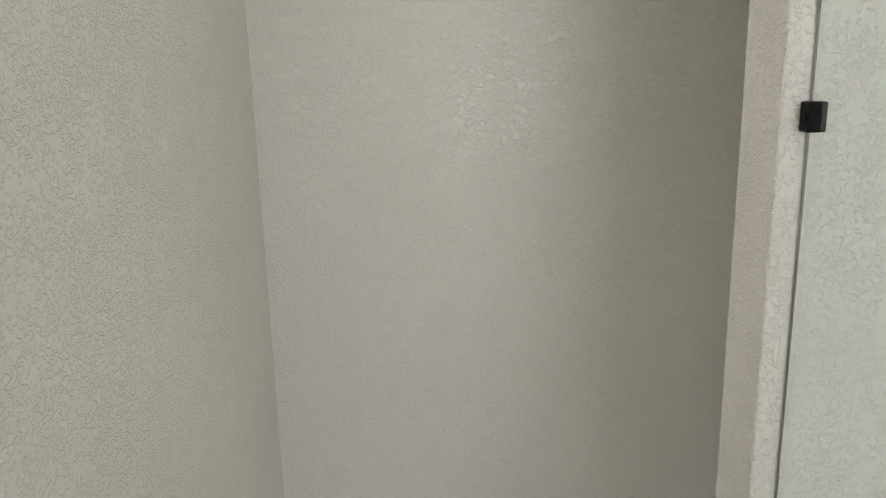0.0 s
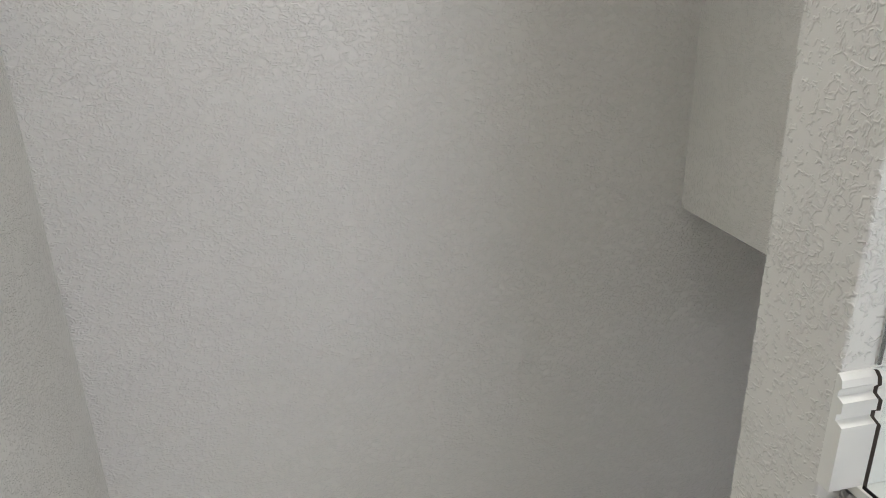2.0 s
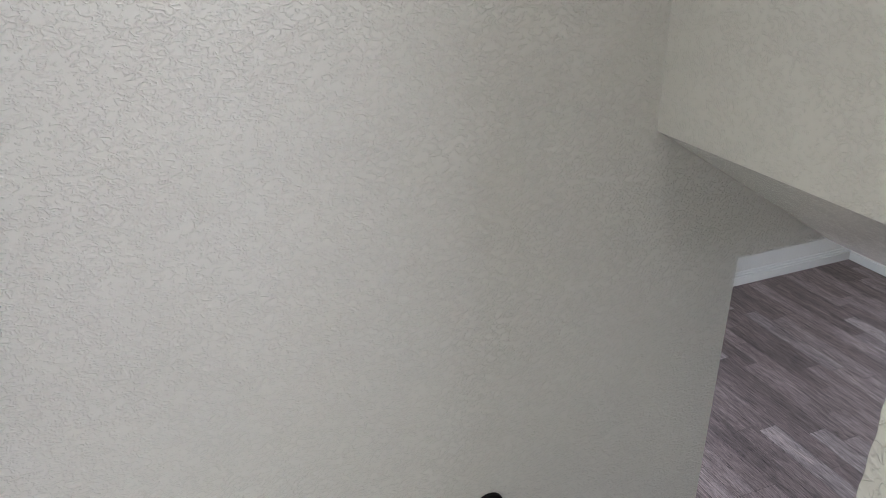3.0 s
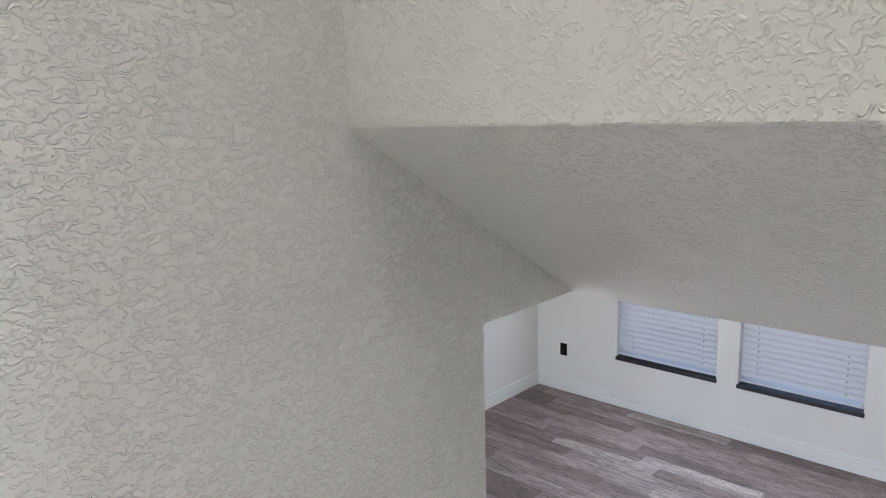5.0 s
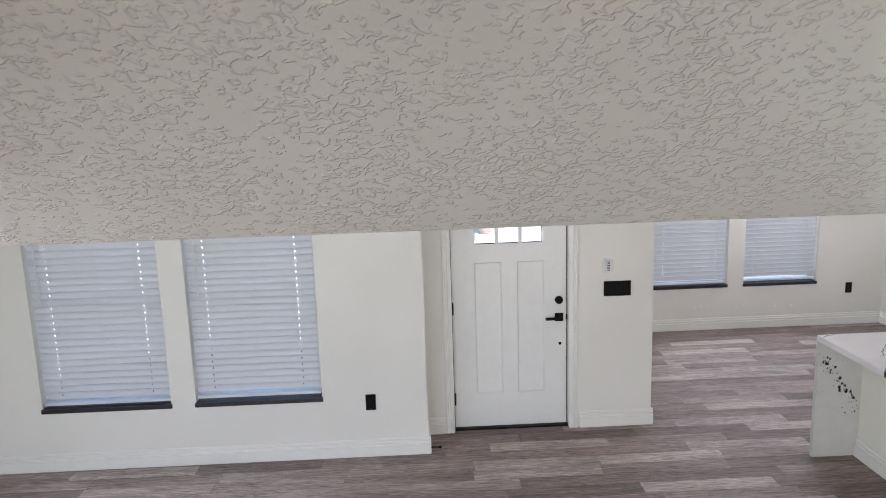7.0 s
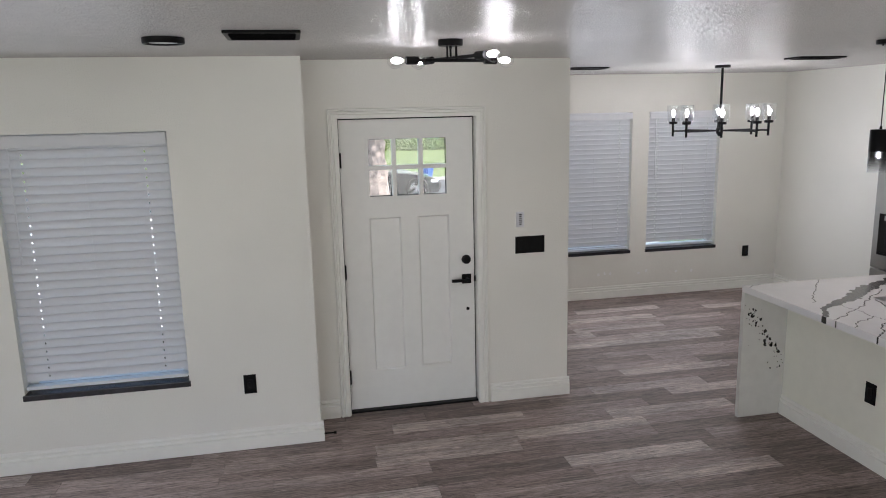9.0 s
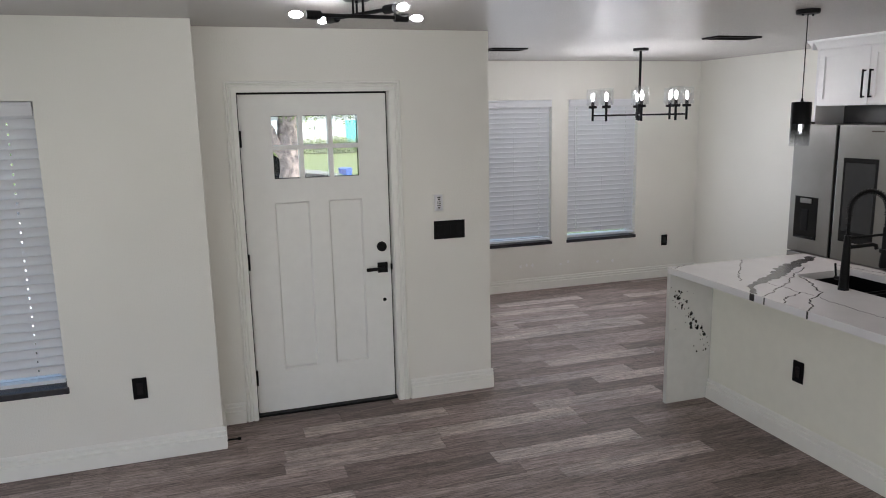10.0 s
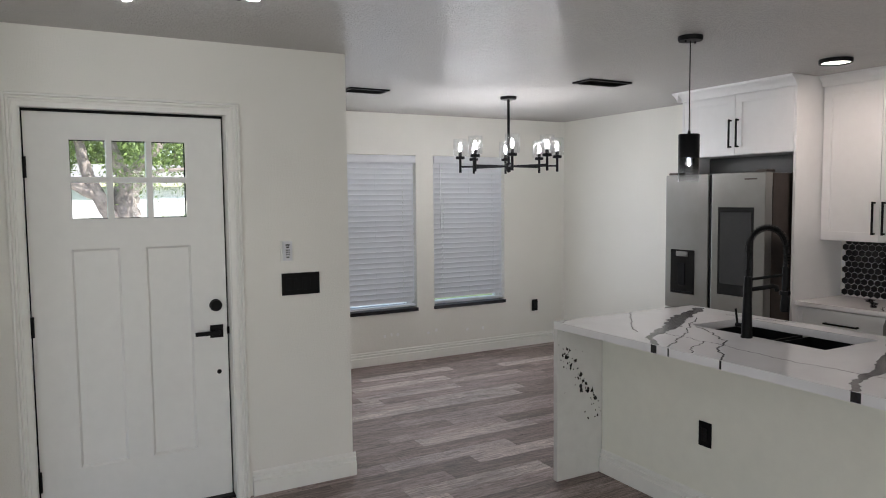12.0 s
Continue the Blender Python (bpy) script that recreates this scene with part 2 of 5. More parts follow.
SCREEN = plain("black_glass", (0.006, 0.0065, 0.0075), 0.1, vary=0.1, spec=0.35)
HEX = plain("black_tile", (0.006, 0.006, 0.007), 0.16, vary=0.3, spec=0.3)
GROUT = plain("grout", (0.72, 0.71, 0.70), 0.85)
CARPET = plain("stair_tread", (0.42, 0.39, 0.35), 0.6, vary=0.12, scale=8)
PANE = thin_glass("pane")
GUARD = thin_glass("guard_glass", (0.965, 0.985, 0.985), 0.12)
CLEAR = thin_glass("clear_glass", (0.95, 0.96, 0.97), 0.28)
SMOKE = thin_glass("smoked_glass", (0.45, 0.46, 0.48))


def fade_down(m, top, bottom, z0, z1):
    """Smoked at the top of the shade, clear at its lip."""
    nt = m.node_tree
    tc = nt.nodes.new("ShaderNodeTexCoord")
    sep = nt.nodes.new("ShaderNodeSeparateXYZ")
    mr = nt.nodes.new("ShaderNodeMapRange")
    mr.inputs["From Min"].default_value, mr.inputs["From Max"].default_value = z0, z1
    ramp = nt.nodes.new("ShaderNodeValToRGB")
    ramp.color_ramp.elements[0].color, ramp.color_ramp.elements[1].color = (*top, 1), (*bottom, 1)
    nt.links.new(tc.outputs["Object"], sep.inputs[0])
    nt.links.new(sep.outputs["Z"], mr.inputs["Value"])
    nt.links.new(mr.outputs["Result"], ramp.inputs["Fac"])
    nt.links.new(ramp.outputs["Color"], nt.nodes["Transparent BSDF"].inputs["Color"])


fade_down(SMOKE, (0.06, 0.065, 0.07), (0.85, 0.86, 0.87), -0.64, -0.742)
BULB = glow("bulb_glow", (1.0, 0.985, 0.97), 24.0)
BULBGLASS = thin_glass("bulb_glass", (0.98, 0.98, 0.98))
DOWN = glow("downlight_glow", (1.0, 0.93, 0.86), 8.0)
LENS = plain("off_lens", (0.62, 0.62, 0.62), 0.4)
BACKDROP = plain("exterior_paint", (0.62, 0.60, 0.55), 0.7)

# ---- mesh helpers ----


def box(bm, x0, x1, y0, y1, z0, z1, bevel=0.0):
    m = Matrix.LocRotScale(((x0 + x1) / 2, (y0 + y1) / 2, (z0 + z1) / 2), None, (abs(x1 - x0), abs(y1 - y0), abs(z1 - z0)))
    r = bmesh.ops.create_cube(bm, size=1.0, matrix=m)
    if bevel:
        edges = {e for v in r["verts"] for e in v.link_edges}
        bmesh.ops.bevel(bm, geom=list(edges), offset=bevel, segments=2, profile=0.6, affect="EDGES")
    return bm


def boxes(*args, bevel=0.0):
    bm = bmesh.new()
    for a in args:
        box(bm, *a, bevel=bevel)
    return bm


def cyl(bm, a, b, r, r2=None, seg=20, caps=True):
    a, b = Vector(a), Vector(b)
    d = b - a
    q = d.to_track_quat("Z", "Y")
    m = Matrix.LocRotScale((a + b) / 2, q, None)
    bmesh.ops.create_cone(bm, cap_ends=caps, segments=seg, radius1=r, radius2=r if r2 is None else r2, depth=d.length, matrix=m)
    return bm


def rod(a, b, r, r2=None, seg=20):
    return cyl(bmesh.new(), a, b, r, r2, seg)


def ball(bm, c, r, sz=1.0, seg=16):
    bmesh.ops.create_uvsphere(bm, u_segments=seg, v_segments=seg // 2 + 2, radius=r, matrix=Matrix.LocRotScale(c, None, (1, 1, sz)))
    return bm


def lathe(profile, seg=28, centre=(0, 0, 0), closed=False):
    """Turns (radius, height) pairs round z."""
    bm = bmesh.new()
    rings = []
    for r, z in profile:
        rings.append([bm.verts.new((centre[0] + r * math.cos(2 * math.pi * k / seg), centre[1] + r * math.sin(2 * math.pi * k / seg), centre[2] + z)) for k in range(seg)])
    pairs = list(zip(rings, rings[1:]))
    if closed:
        pairs.append((rings[-1], rings[0]))
    for p, q in pairs:
        for k in range(seg):
            bm.faces.new((p[k], p[(k + 1) % seg], q[(k + 1) % seg], q[k]))
    bmesh.ops.recalc_face_normals(bm, faces=bm.faces)
    return bm


def extrude_profile(pts, start, along, out, length):
    """A moulding: (out, up) pairs swept straight along a direction."""
    bm = bmesh.new()
    start, along, out = Vector(start), Vector(along), Vector(out)
    ends = []
    for d in (0, length):
        ends.append([bm.verts.new(start + along * d + out * o + Vector((0, 0, u))) for o, u in pts])
    n = len(pts)
    for k in range(n):
        bm.faces.new((ends[0][k], ends[0][(k + 1) % n], ends[1][(k + 1) % n], ends[1][k]))
    bm.faces.new(ends[0])
    bm.faces.new(list(reversed(ends[1])))
    bmesh.ops.recalc_face_normals(bm, faces=bm.faces)
    return bm


def prism(pts, axis, a, b):
    """A flat outline given in the two other axes, thickened along axis from a to b."""
    bm = bmesh.new()
    put = {"x": lambda u, v, d: (d, u, v), "y": lambda u, v, d: (u, d, v), "z": lambda u, v, d: (u, v, d)}[axis]
    lo = [bm.verts.new(put(u, v, a)) for u, v in pts]
    hi = [bm.verts.new(put(u, v, b)) for u, v in pts]
    n = len(pts)
    for k in range(n):
        bm.faces.new((lo[k], lo[(k + 1) % n], hi[(k + 1) % n], hi[k]))
    bm.faces.new(lo)
    bm.faces.new(list(reversed(hi)))
    bmesh.ops.recalc_face_normals(bm, faces=bm.faces)
    return bm


def mesh_of(name, bm, material, smooth=False):
    me = bpy.data.meshes.new(name)
    bm.to_mesh(me)
    bm.free()
    me.materials.append(material)
    if smooth:
        me.polygons.foreach_set("use_smooth", [True] * len(me.polygons))
        me.set_sharp_from_angle(angle=radians(40))
    return me


def part(name, bm, material, parent, label="", smooth=False):
    ob = new(name, mesh_of(name, bm, material, smooth))
    ob.parent = parent
    if label:
        ob["label"] = label
    return ob


def thing(name, loc, label, category, group=""):
    return tagged(new(name), label, category, group) if not loc else place(tagged(new(name), label, category, group), loc)


def place(ob, loc):
    ob.location = loc
    ob.empty_display_size = 0.05
    return ob


def structure(name, bm, material, label, category="wall"):
    return tagged(new(name, mesh_of(name, bm, material)), label, category, kind="structure")


# ---- the plan ----
H = 2.425          # lower ceiling
UP = 2.82          # upper floor
TOP = 5.25         # upper ceiling
XL, XK = -3.96, 5.12
YW, YE, YD = -0.405, -0.07, 2.385  # living, entry and dining front walls
XS, XP = -0.684, 0.203     # stair walls
YB = -6.99                 # wall behind the upper flight
T = 0.16
SILL_Z, HEAD_Z = 0.475, 2.01
LIVING_WINDOWS = ((-3.06, -2.125), (-1.942, -1.012))
DSILL, DHEAD = 0.515, 2.03
DINING_WINDOWS = ((2.42, 3.28), (3.475, 4.325))


def wall_y(bm, x0, x1, y0, y1, z0, z1, openings=()):
    """A wall along x, in one closed skin, with rectangular openings (x0, x1, z0, z1) through it."""
    xs = sorted({x0, x1, *(o[0] for o in openings), *(o[1] for o in openings)})
    zs = sorted({z0, z1, *(max(o[2], z0) for o in openings), *(min(o[3], z1) for o in openings)})
    verts = {}

    def corner(i, k, y):
        if (i, k, y) not in verts:
            verts[i, k, y] = bm.verts.new((xs[i], y, zs[k]))
        return verts[i, k, y]

    def solid(i, k):
        if not (0 <= i < len(xs) - 1 and 0 <= k < len(zs) - 1):
            return False
        cx, cz = (xs[i] + xs[i + 1]) / 2, (zs[k] + zs[k + 1]) / 2
        return not any(a < cx < b and lo < cz < hi for a, b, lo, hi in openings)

    made = []
    for i in range(len(xs) - 1):
        for k in range(len(zs) - 1):
            if not solid(i, k):
                continue
            for y in (y0, y1):
                made.append(bm.faces.new([corner(a, b, y) for a, b in ((i, k), (i + 1, k), (i + 1, k + 1), (i, k + 1))]))
            for (di, dk), (p, q) in (((-1, 0), ((i, k), (i, k + 1))), ((1, 0), ((i + 1, k), (i + 1, k + 1))), ((0, -1), ((i, k), (i + 1, k))), ((0, 1), ((i, k + 1), (i + 1, k + 1)))):
                if not solid(i + di, k + dk):
                    made.append(bm.faces.new((corner(*p, y0), corner(*q, y0), corner(*q, y1), corner(*p, y1))))
    bmesh.ops.recalc_face_normals(bm, faces=made)
    return bm


DX0, DX1, DZ = -0.016, 0.926, 2.064
structure("wall_living_front", wall_y(bmesh.new(), XL - T, -0.228, YW, YW + 0.2, 0, H,
          [(a, b, SILL_Z, HEAD_Z) for a, b in LIVING_WINDOWS]), WALL, "white trowel-textured wall with two window openings")
structure("wall_entry_return", boxes((-0.428, -0.228, YW + 0.2, YE + 0.17, 0, H)), WALL, "white textured return wall beside the front door")
structure("wall_entry", wall_y(bmesh.new(), -0.228, 1.59, YE, YE + 0.17, 0, H, [(DX0 - 0.02, DX1 + 0.02, 0, DZ + 0.02)]), WALL,
          "white textured wall round the front door")
structure("wall_dining_side", boxes((1.59 - 0.2, 1.59, YE + 0.17, YD + 0.2, 0, H)), WALL, "white textured side wall of the dining area")
structure("wall_dining_front", wall_y(bmesh.new(), 1.59, XK + T, YD, YD + 0.2, 0, H,
          [(a, b, DSILL, DHEAD) for a, b in DINING_WINDOWS]), WALL, "white textured dining wall with two window openings")
structure("wall_dining_end", boxes((XK, XK + T, -6.0, YD + 0.2, 0, H)), WALL, "white textured end wall of the dining area and kitchen")

structure("wall_living_end", boxes((XL - T, XL, YB - T, -5.5, 0, H), (XL - T, XL, -3.7, YW, 0, H), (XL - T, XL, -5.5, -3.7, 0, 0.5), (XL - T, XL, -5.5, -3.7, 2.1, H)), WALL, "white textured end wall of the living room")
# openings added here for the unseen rear and kitchen fill lamps
structure("wall_back", wall_y(wall_y(bmesh.new(), 0.34, XK, -6.06, -5.93, 0, H, [(1.0, 2.7, 0.02, 2.05)]), XL, XS - 0.12, YB - T, YB, 0, H, [(-3.45, -1.25, 0.3, 2.1)]), WALL, "white textured rear walls of the lower floor")
# stair walls
structure("wall_stair_left", prism([(YB, 0), (-5.235, 0), (-5.235, H), (-4.93, H), (-5.52, 2.781), (-5.52, TOP), (YB, TOP)], "x", XS - 0.12, XS), STAIR_SIDE,
          "cream trowel-textured wall along the stairs")
# low opening added for the unseen landing fill lamp
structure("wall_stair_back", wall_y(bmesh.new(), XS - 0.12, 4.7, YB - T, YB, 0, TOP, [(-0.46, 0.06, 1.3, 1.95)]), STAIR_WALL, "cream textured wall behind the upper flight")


def worn_column(bm, x0, x1, y0, y1, levels, r=0.004):
    """An upright wall end whose two corners at y0 are rounded and uneven under the paint."""
    outline = [(x1, y1, 0), (x0, y1, 0)]
    for cx, a0 in ((x0 + r, 180), (x1 - r, 270)):
        for k in range(6):
            a = radians(a0 + 18 * k)
            outline.append((cx + r * math.cos(a), y0 + r + r * math.sin(a), 1 if 0 < k < 5 else 0))
    rings = []
    for z in levels:
        ring = []
        for x, y, rough in outline:
            d = rough * (0.0016 * noise.noise((x * 90, y * 90, z * 90)) + 0.0012 * noise.noise((x * 190, y * 190, z * 190)))
            out = Vector((x - (x0 + x1) / 2, y - y0 - r)).normalized() * d
            ring.append(bm.verts.new((x + out.x, y + out.y, z)))
        rings.append(ring)
    n = len(outline)
    for a, b in zip(rings, rings[1:]):
        for k in range(n):
            bm.faces.new((a[k], a[(k + 1) % n], b[(k + 1) % n], b[k]))
    bm.faces.new(rings[0])
    bm.faces.new(rings[-1])
    bmesh.ops.recalc_face_normals(bm, faces=bm.faces)
    return bm


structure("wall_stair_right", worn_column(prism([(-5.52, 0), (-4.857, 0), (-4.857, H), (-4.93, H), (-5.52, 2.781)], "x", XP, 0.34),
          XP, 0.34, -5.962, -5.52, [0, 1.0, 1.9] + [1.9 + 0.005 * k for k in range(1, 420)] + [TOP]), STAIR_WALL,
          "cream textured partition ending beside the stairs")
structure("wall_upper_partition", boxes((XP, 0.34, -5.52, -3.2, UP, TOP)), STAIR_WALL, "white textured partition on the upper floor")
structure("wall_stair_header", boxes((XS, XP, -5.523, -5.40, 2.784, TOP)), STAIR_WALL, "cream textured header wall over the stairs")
soffit = prism([(-4.93, H - 0.008), (-4.93, H + 0.12), (-5.40, 2.86), (-5.52, 2.86), (-5.52, 2.781)], "x", XS, XP)
structure("ceiling_stair_slope", soffit, CEIL, "sloping textured ceiling over the stairs", "ceiling")
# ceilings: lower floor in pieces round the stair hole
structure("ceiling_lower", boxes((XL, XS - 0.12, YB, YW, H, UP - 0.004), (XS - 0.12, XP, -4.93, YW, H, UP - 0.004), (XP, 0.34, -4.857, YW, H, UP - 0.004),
                                 (0.34, XK, -5.93, YE, H, UP - 0.004), (-0.228, 0.34, YW, YE, H, UP - 0.004), (1.59, XK, YE, YD, H, UP - 0.004)), CEIL_DIMMED,
          "white trowel-textured ceiling with a satin sheen, painted darker to offset lamplight", "ceiling")
structure("ceiling_upper", boxes((XS - 0.12, 4.7, YB - T, -3.1, TOP, TOP + 0.1)), CEIL, "white textured upper ceiling", "ceiling")
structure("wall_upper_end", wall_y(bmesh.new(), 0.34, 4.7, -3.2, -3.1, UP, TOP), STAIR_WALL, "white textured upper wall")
# the east opening is unseen, its place assumed for the upper lamp
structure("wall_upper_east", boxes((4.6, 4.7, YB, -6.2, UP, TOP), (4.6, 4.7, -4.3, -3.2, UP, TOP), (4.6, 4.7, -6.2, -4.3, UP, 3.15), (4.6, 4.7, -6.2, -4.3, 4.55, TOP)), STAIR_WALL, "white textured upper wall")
structure("floor_upper", boxes((0.34, 4.6, -5.93, -3.2, UP - 0.0, UP + 0.012), (2.9, 4.6, YB, -5.93, UP, UP + 0.012)), TRIM, "pale upper floor at the guard", "floor")
structure("roof_block", boxes((XL - T, XS - 0.12, YB - T, YW + 0.2, UP, UP + 0.2), (XS - 0.12, 0.34, -5.40, YW + 0.2, UP + 2.5, UP + 2.6)), BACKDROP, "plain roof over the lower rooms", "roof")


# ---- stairs ----
def stairs():
    n = 10
    rise = (UP - 1.08) / n
    treads = bmesh.new()
    for k in range(n):
        x = 0.10 + 0.26 * k
        box(treads, x, 2.9, YB, -5.93, 1.08 + rise * k, 1.08 + rise * (k + 1) - 0.002)
    structure("stairs_upper", treads, CARPET, "pale upper flight of stairs", "stairs")
    low = bmesh.new()
    box(low, XS, 0.10, YB, -5.66, 0, 1.08)
    for k in range(5):
        y = -5.66 + 0.272 * k
        box(low, XS, XP, y, y + 0.272, 0, 0.90 - 0.18 * k)
    structure("stairs_lower", low, CARPET, "pale lower flight of stairs with a landing", "stairs")


stairs()

# ---- baseboards ----
BB = [(0, 0), (0.019, 0), (0.019, 0.080), (0.009, 0.084), (0.009, 0.091), (0.0145, 0.095), (0.0145, 0.107), (0.006, 0.111), (0.006, 0.118), (0.0095, 0.122), (0.008, 0.130), (0.003, 0.135), (0, 0.135)]


def baseboard(start, along, out, length):
    structure("baseboard", extrude_profile(BB, start, along, out, length), TRIM, "white stepped baseboard moulding", "baseboard")


baseboard((XL, YW, 0), (1, 0, 0), (0, -1, 0), -0.228 - XL + 0.016)
baseboard((-0.228, YW, 0), (0, 1, 0), (1, 0, 0), YE - YW)
baseboard((-0.228 + 0.016, YE, 0), (1, 0, 0), (0, -1, 0), 0.228 - 0.016 - 0.085)
baseboard((1.005, YE, 0), (1, 0, 0), (0, -1, 0), 1.59 + 0.016 - 1.005)
baseboard((1.59, YE, 0), (0, 1, 0), (1, 0, 0), YD - YE)
baseboard((1.59, YD, 0), (1, 0, 0), (0, -1, 0), XK - 1.59)
baseboard((XK, 0.3, 0), (0, 1, 0), (-1, 0, 0), YD - 0.3)
baseboard((XL, YB, 0), (0, 1, 0), (1, 0, 0), YW - YB)
baseboard((0.34, -5.965, UP + 0.012), (0, 1, 0), (1, 0, 0), 2.7)


# ---- windows and blinds ----
def window(name, x0, x1, y, z0, z1, label):
    w, h = x1 - x0, z1 - z0
    top = tagged(new(name), label, "window", "", "structure")
    top.location = (x0, y, z0)
    f, d0, d1 = 0.045, 0.11, 0.17
    part("window_frame", boxes((0, f, d0, d1, 0, h), (w - f, w, d0, d1, 0, h), (f, w - f, d0, d1, 0, f), (f, w - f, d0, d1, h - f, h),
                               (f, w - f, d0 + 0.01, d1 - 0.01, h / 2 - 0.02, h / 2 + 0.02)), VINYL, top)
    for a, b in ((f, h / 2 - 0.02), (h / 2 + 0.02, h - f)):
        p = part("pane", boxes((f, w - f, 0.14, 0.144, a, b)), PANE, top)
        p.visible_shadow = False
    part("window_sill", boxes((-0.008, w + 0.008, -0.014, 0.11, -0.022, 0.012), bevel=0.003), SILL, top, "dark stone window sill")
    return top


def slat_mesh(w):
    """A 60 mm slat, slightly crowned, with a routed hole at each cord."""
    bm = bmesh.new()
    n = 8
    cuts = [0, 0.14 * w - 0.004, 0.14 * w + 0.004, 0.86 * w - 0.004, 0.86 * w + 0.004, w]
    grid = []
    for x in cuts:
        col = []
        for k in range(n + 1):
            u = -0.030 + 0.06 * k / n
            col.append((bm.verts.new((x, u, 0.0016 - 6.5 * u * u)), bm.verts.new((x, u, -0.0014 - 6.5 * u * u))))
        grid.append(col)
    for i in range(len(cuts) - 1):
        for k in range(n):
            if i in (1, 3) and k in (3, 4):
                continue
            a, b, c, d = grid[i][k], grid[i + 1][k], grid[i + 1][k + 1], grid[i][k + 1]
            bm.faces.new((a[0], b[0], c[0], d[0]))
            bm.faces.new((a[1], d[1], c[1], b[1]))
    for i in range(len(cuts) - 1):
        for k in (0, n):
            bm.faces.new((grid[i][k][0], grid[i + 1][k][0], grid[i + 1][k][1], grid[i][k][1]))
    for i in (0, len(cuts) - 1):
        for k in range(n):
            bm.faces.new((grid[i][k][0], grid[i][k + 1][0], grid[i][k + 1][1], grid[i][k][1]))
    bmesh.ops.recalc_face_normals(bm, faces=bm.faces)
    return bm


def blind(x0, x1, y, z0, z1, tilt, gap, label):
    w, h = x1 - x0 - 0.016, z1 - z0
    b = thing("window_blind", (x0 + 0.007, y + 0.045, z0), label, "blind", "window blinds")
    part("valance", boxes((-0.004, w + 0.004, -0.055, -0.042, h - 0.075, h - 0.006), (-0.004, w + 0.004, -0.059, -0.04, h - 0.022, h - 0.010),
                          (-0.004, w + 0.004, -0.057, -0.042, h - 0.075, h - 0.066), bevel=0.002), SLAT, b, "white moulded valance")
    part("headrail", boxes((0, w, -0.035, 0.02, h - 0.05, h - 0.004)), SLAT, b)
    bottom = 0.03 + gap
    pitch = 0.0505
    me = mesh_of("slat", slat_mesh(w), SLAT, True)
    z = bottom + 0.066
    rng = random.Random(int(abs(x0) * 100))
    while z < h - 0.045:
        s = new("slat", me)
        s.parent = b
        s.location = (0, 0, z)
        s.rotation_euler = (radians(tilt + rng.uniform(-0.8, 0.8)), 0, radians(rng.uniform(-0.06, 0.06)))
        z += pitch
    part("bottom_rail", boxes((0, w, -0.026, 0.026, bottom - 0.008, bottom + 0.012), bevel=0.003), SLAT, b)
    for f in (0.14, 0.5, 0.86):
        part("ladder_cord", rod((f * w, -0.027, bottom), (f * w, -0.027, h - 0.06), 0.0009, seg=6), SLAT, b)
    part("tilt_wand", rod((0.085 * w, -0.05, h * 0.52), (0.085 * w, -0.045, h - 0.075), 0.0045, seg=8), SLAT, b, "white tilt wand")
    return b


for i, (a, b) in enumerate(LIVING_WINDOWS):
    window(f"window_{i + 1}", a, b, YW, SILL_Z, HEAD_Z, "white vinyl window with a dark stone sill")
    blind(a, b, YW, SILL_Z, HEAD_Z, (-68, -70)[i], (0.005, 0.012)[i], "closed white slatted blind in the living room window")
for i, (a, b) in enumerate(DINING_WINDOWS):
    window(f"window_{i + 3}", a, b, YD, DSILL, DHEAD, "white vinyl window with a dark stone sill")
    blind(a, b, YD, DSILL, DHEAD, -67, (0.002, 0.012)[i], "closed white slatted blind in the dining window")


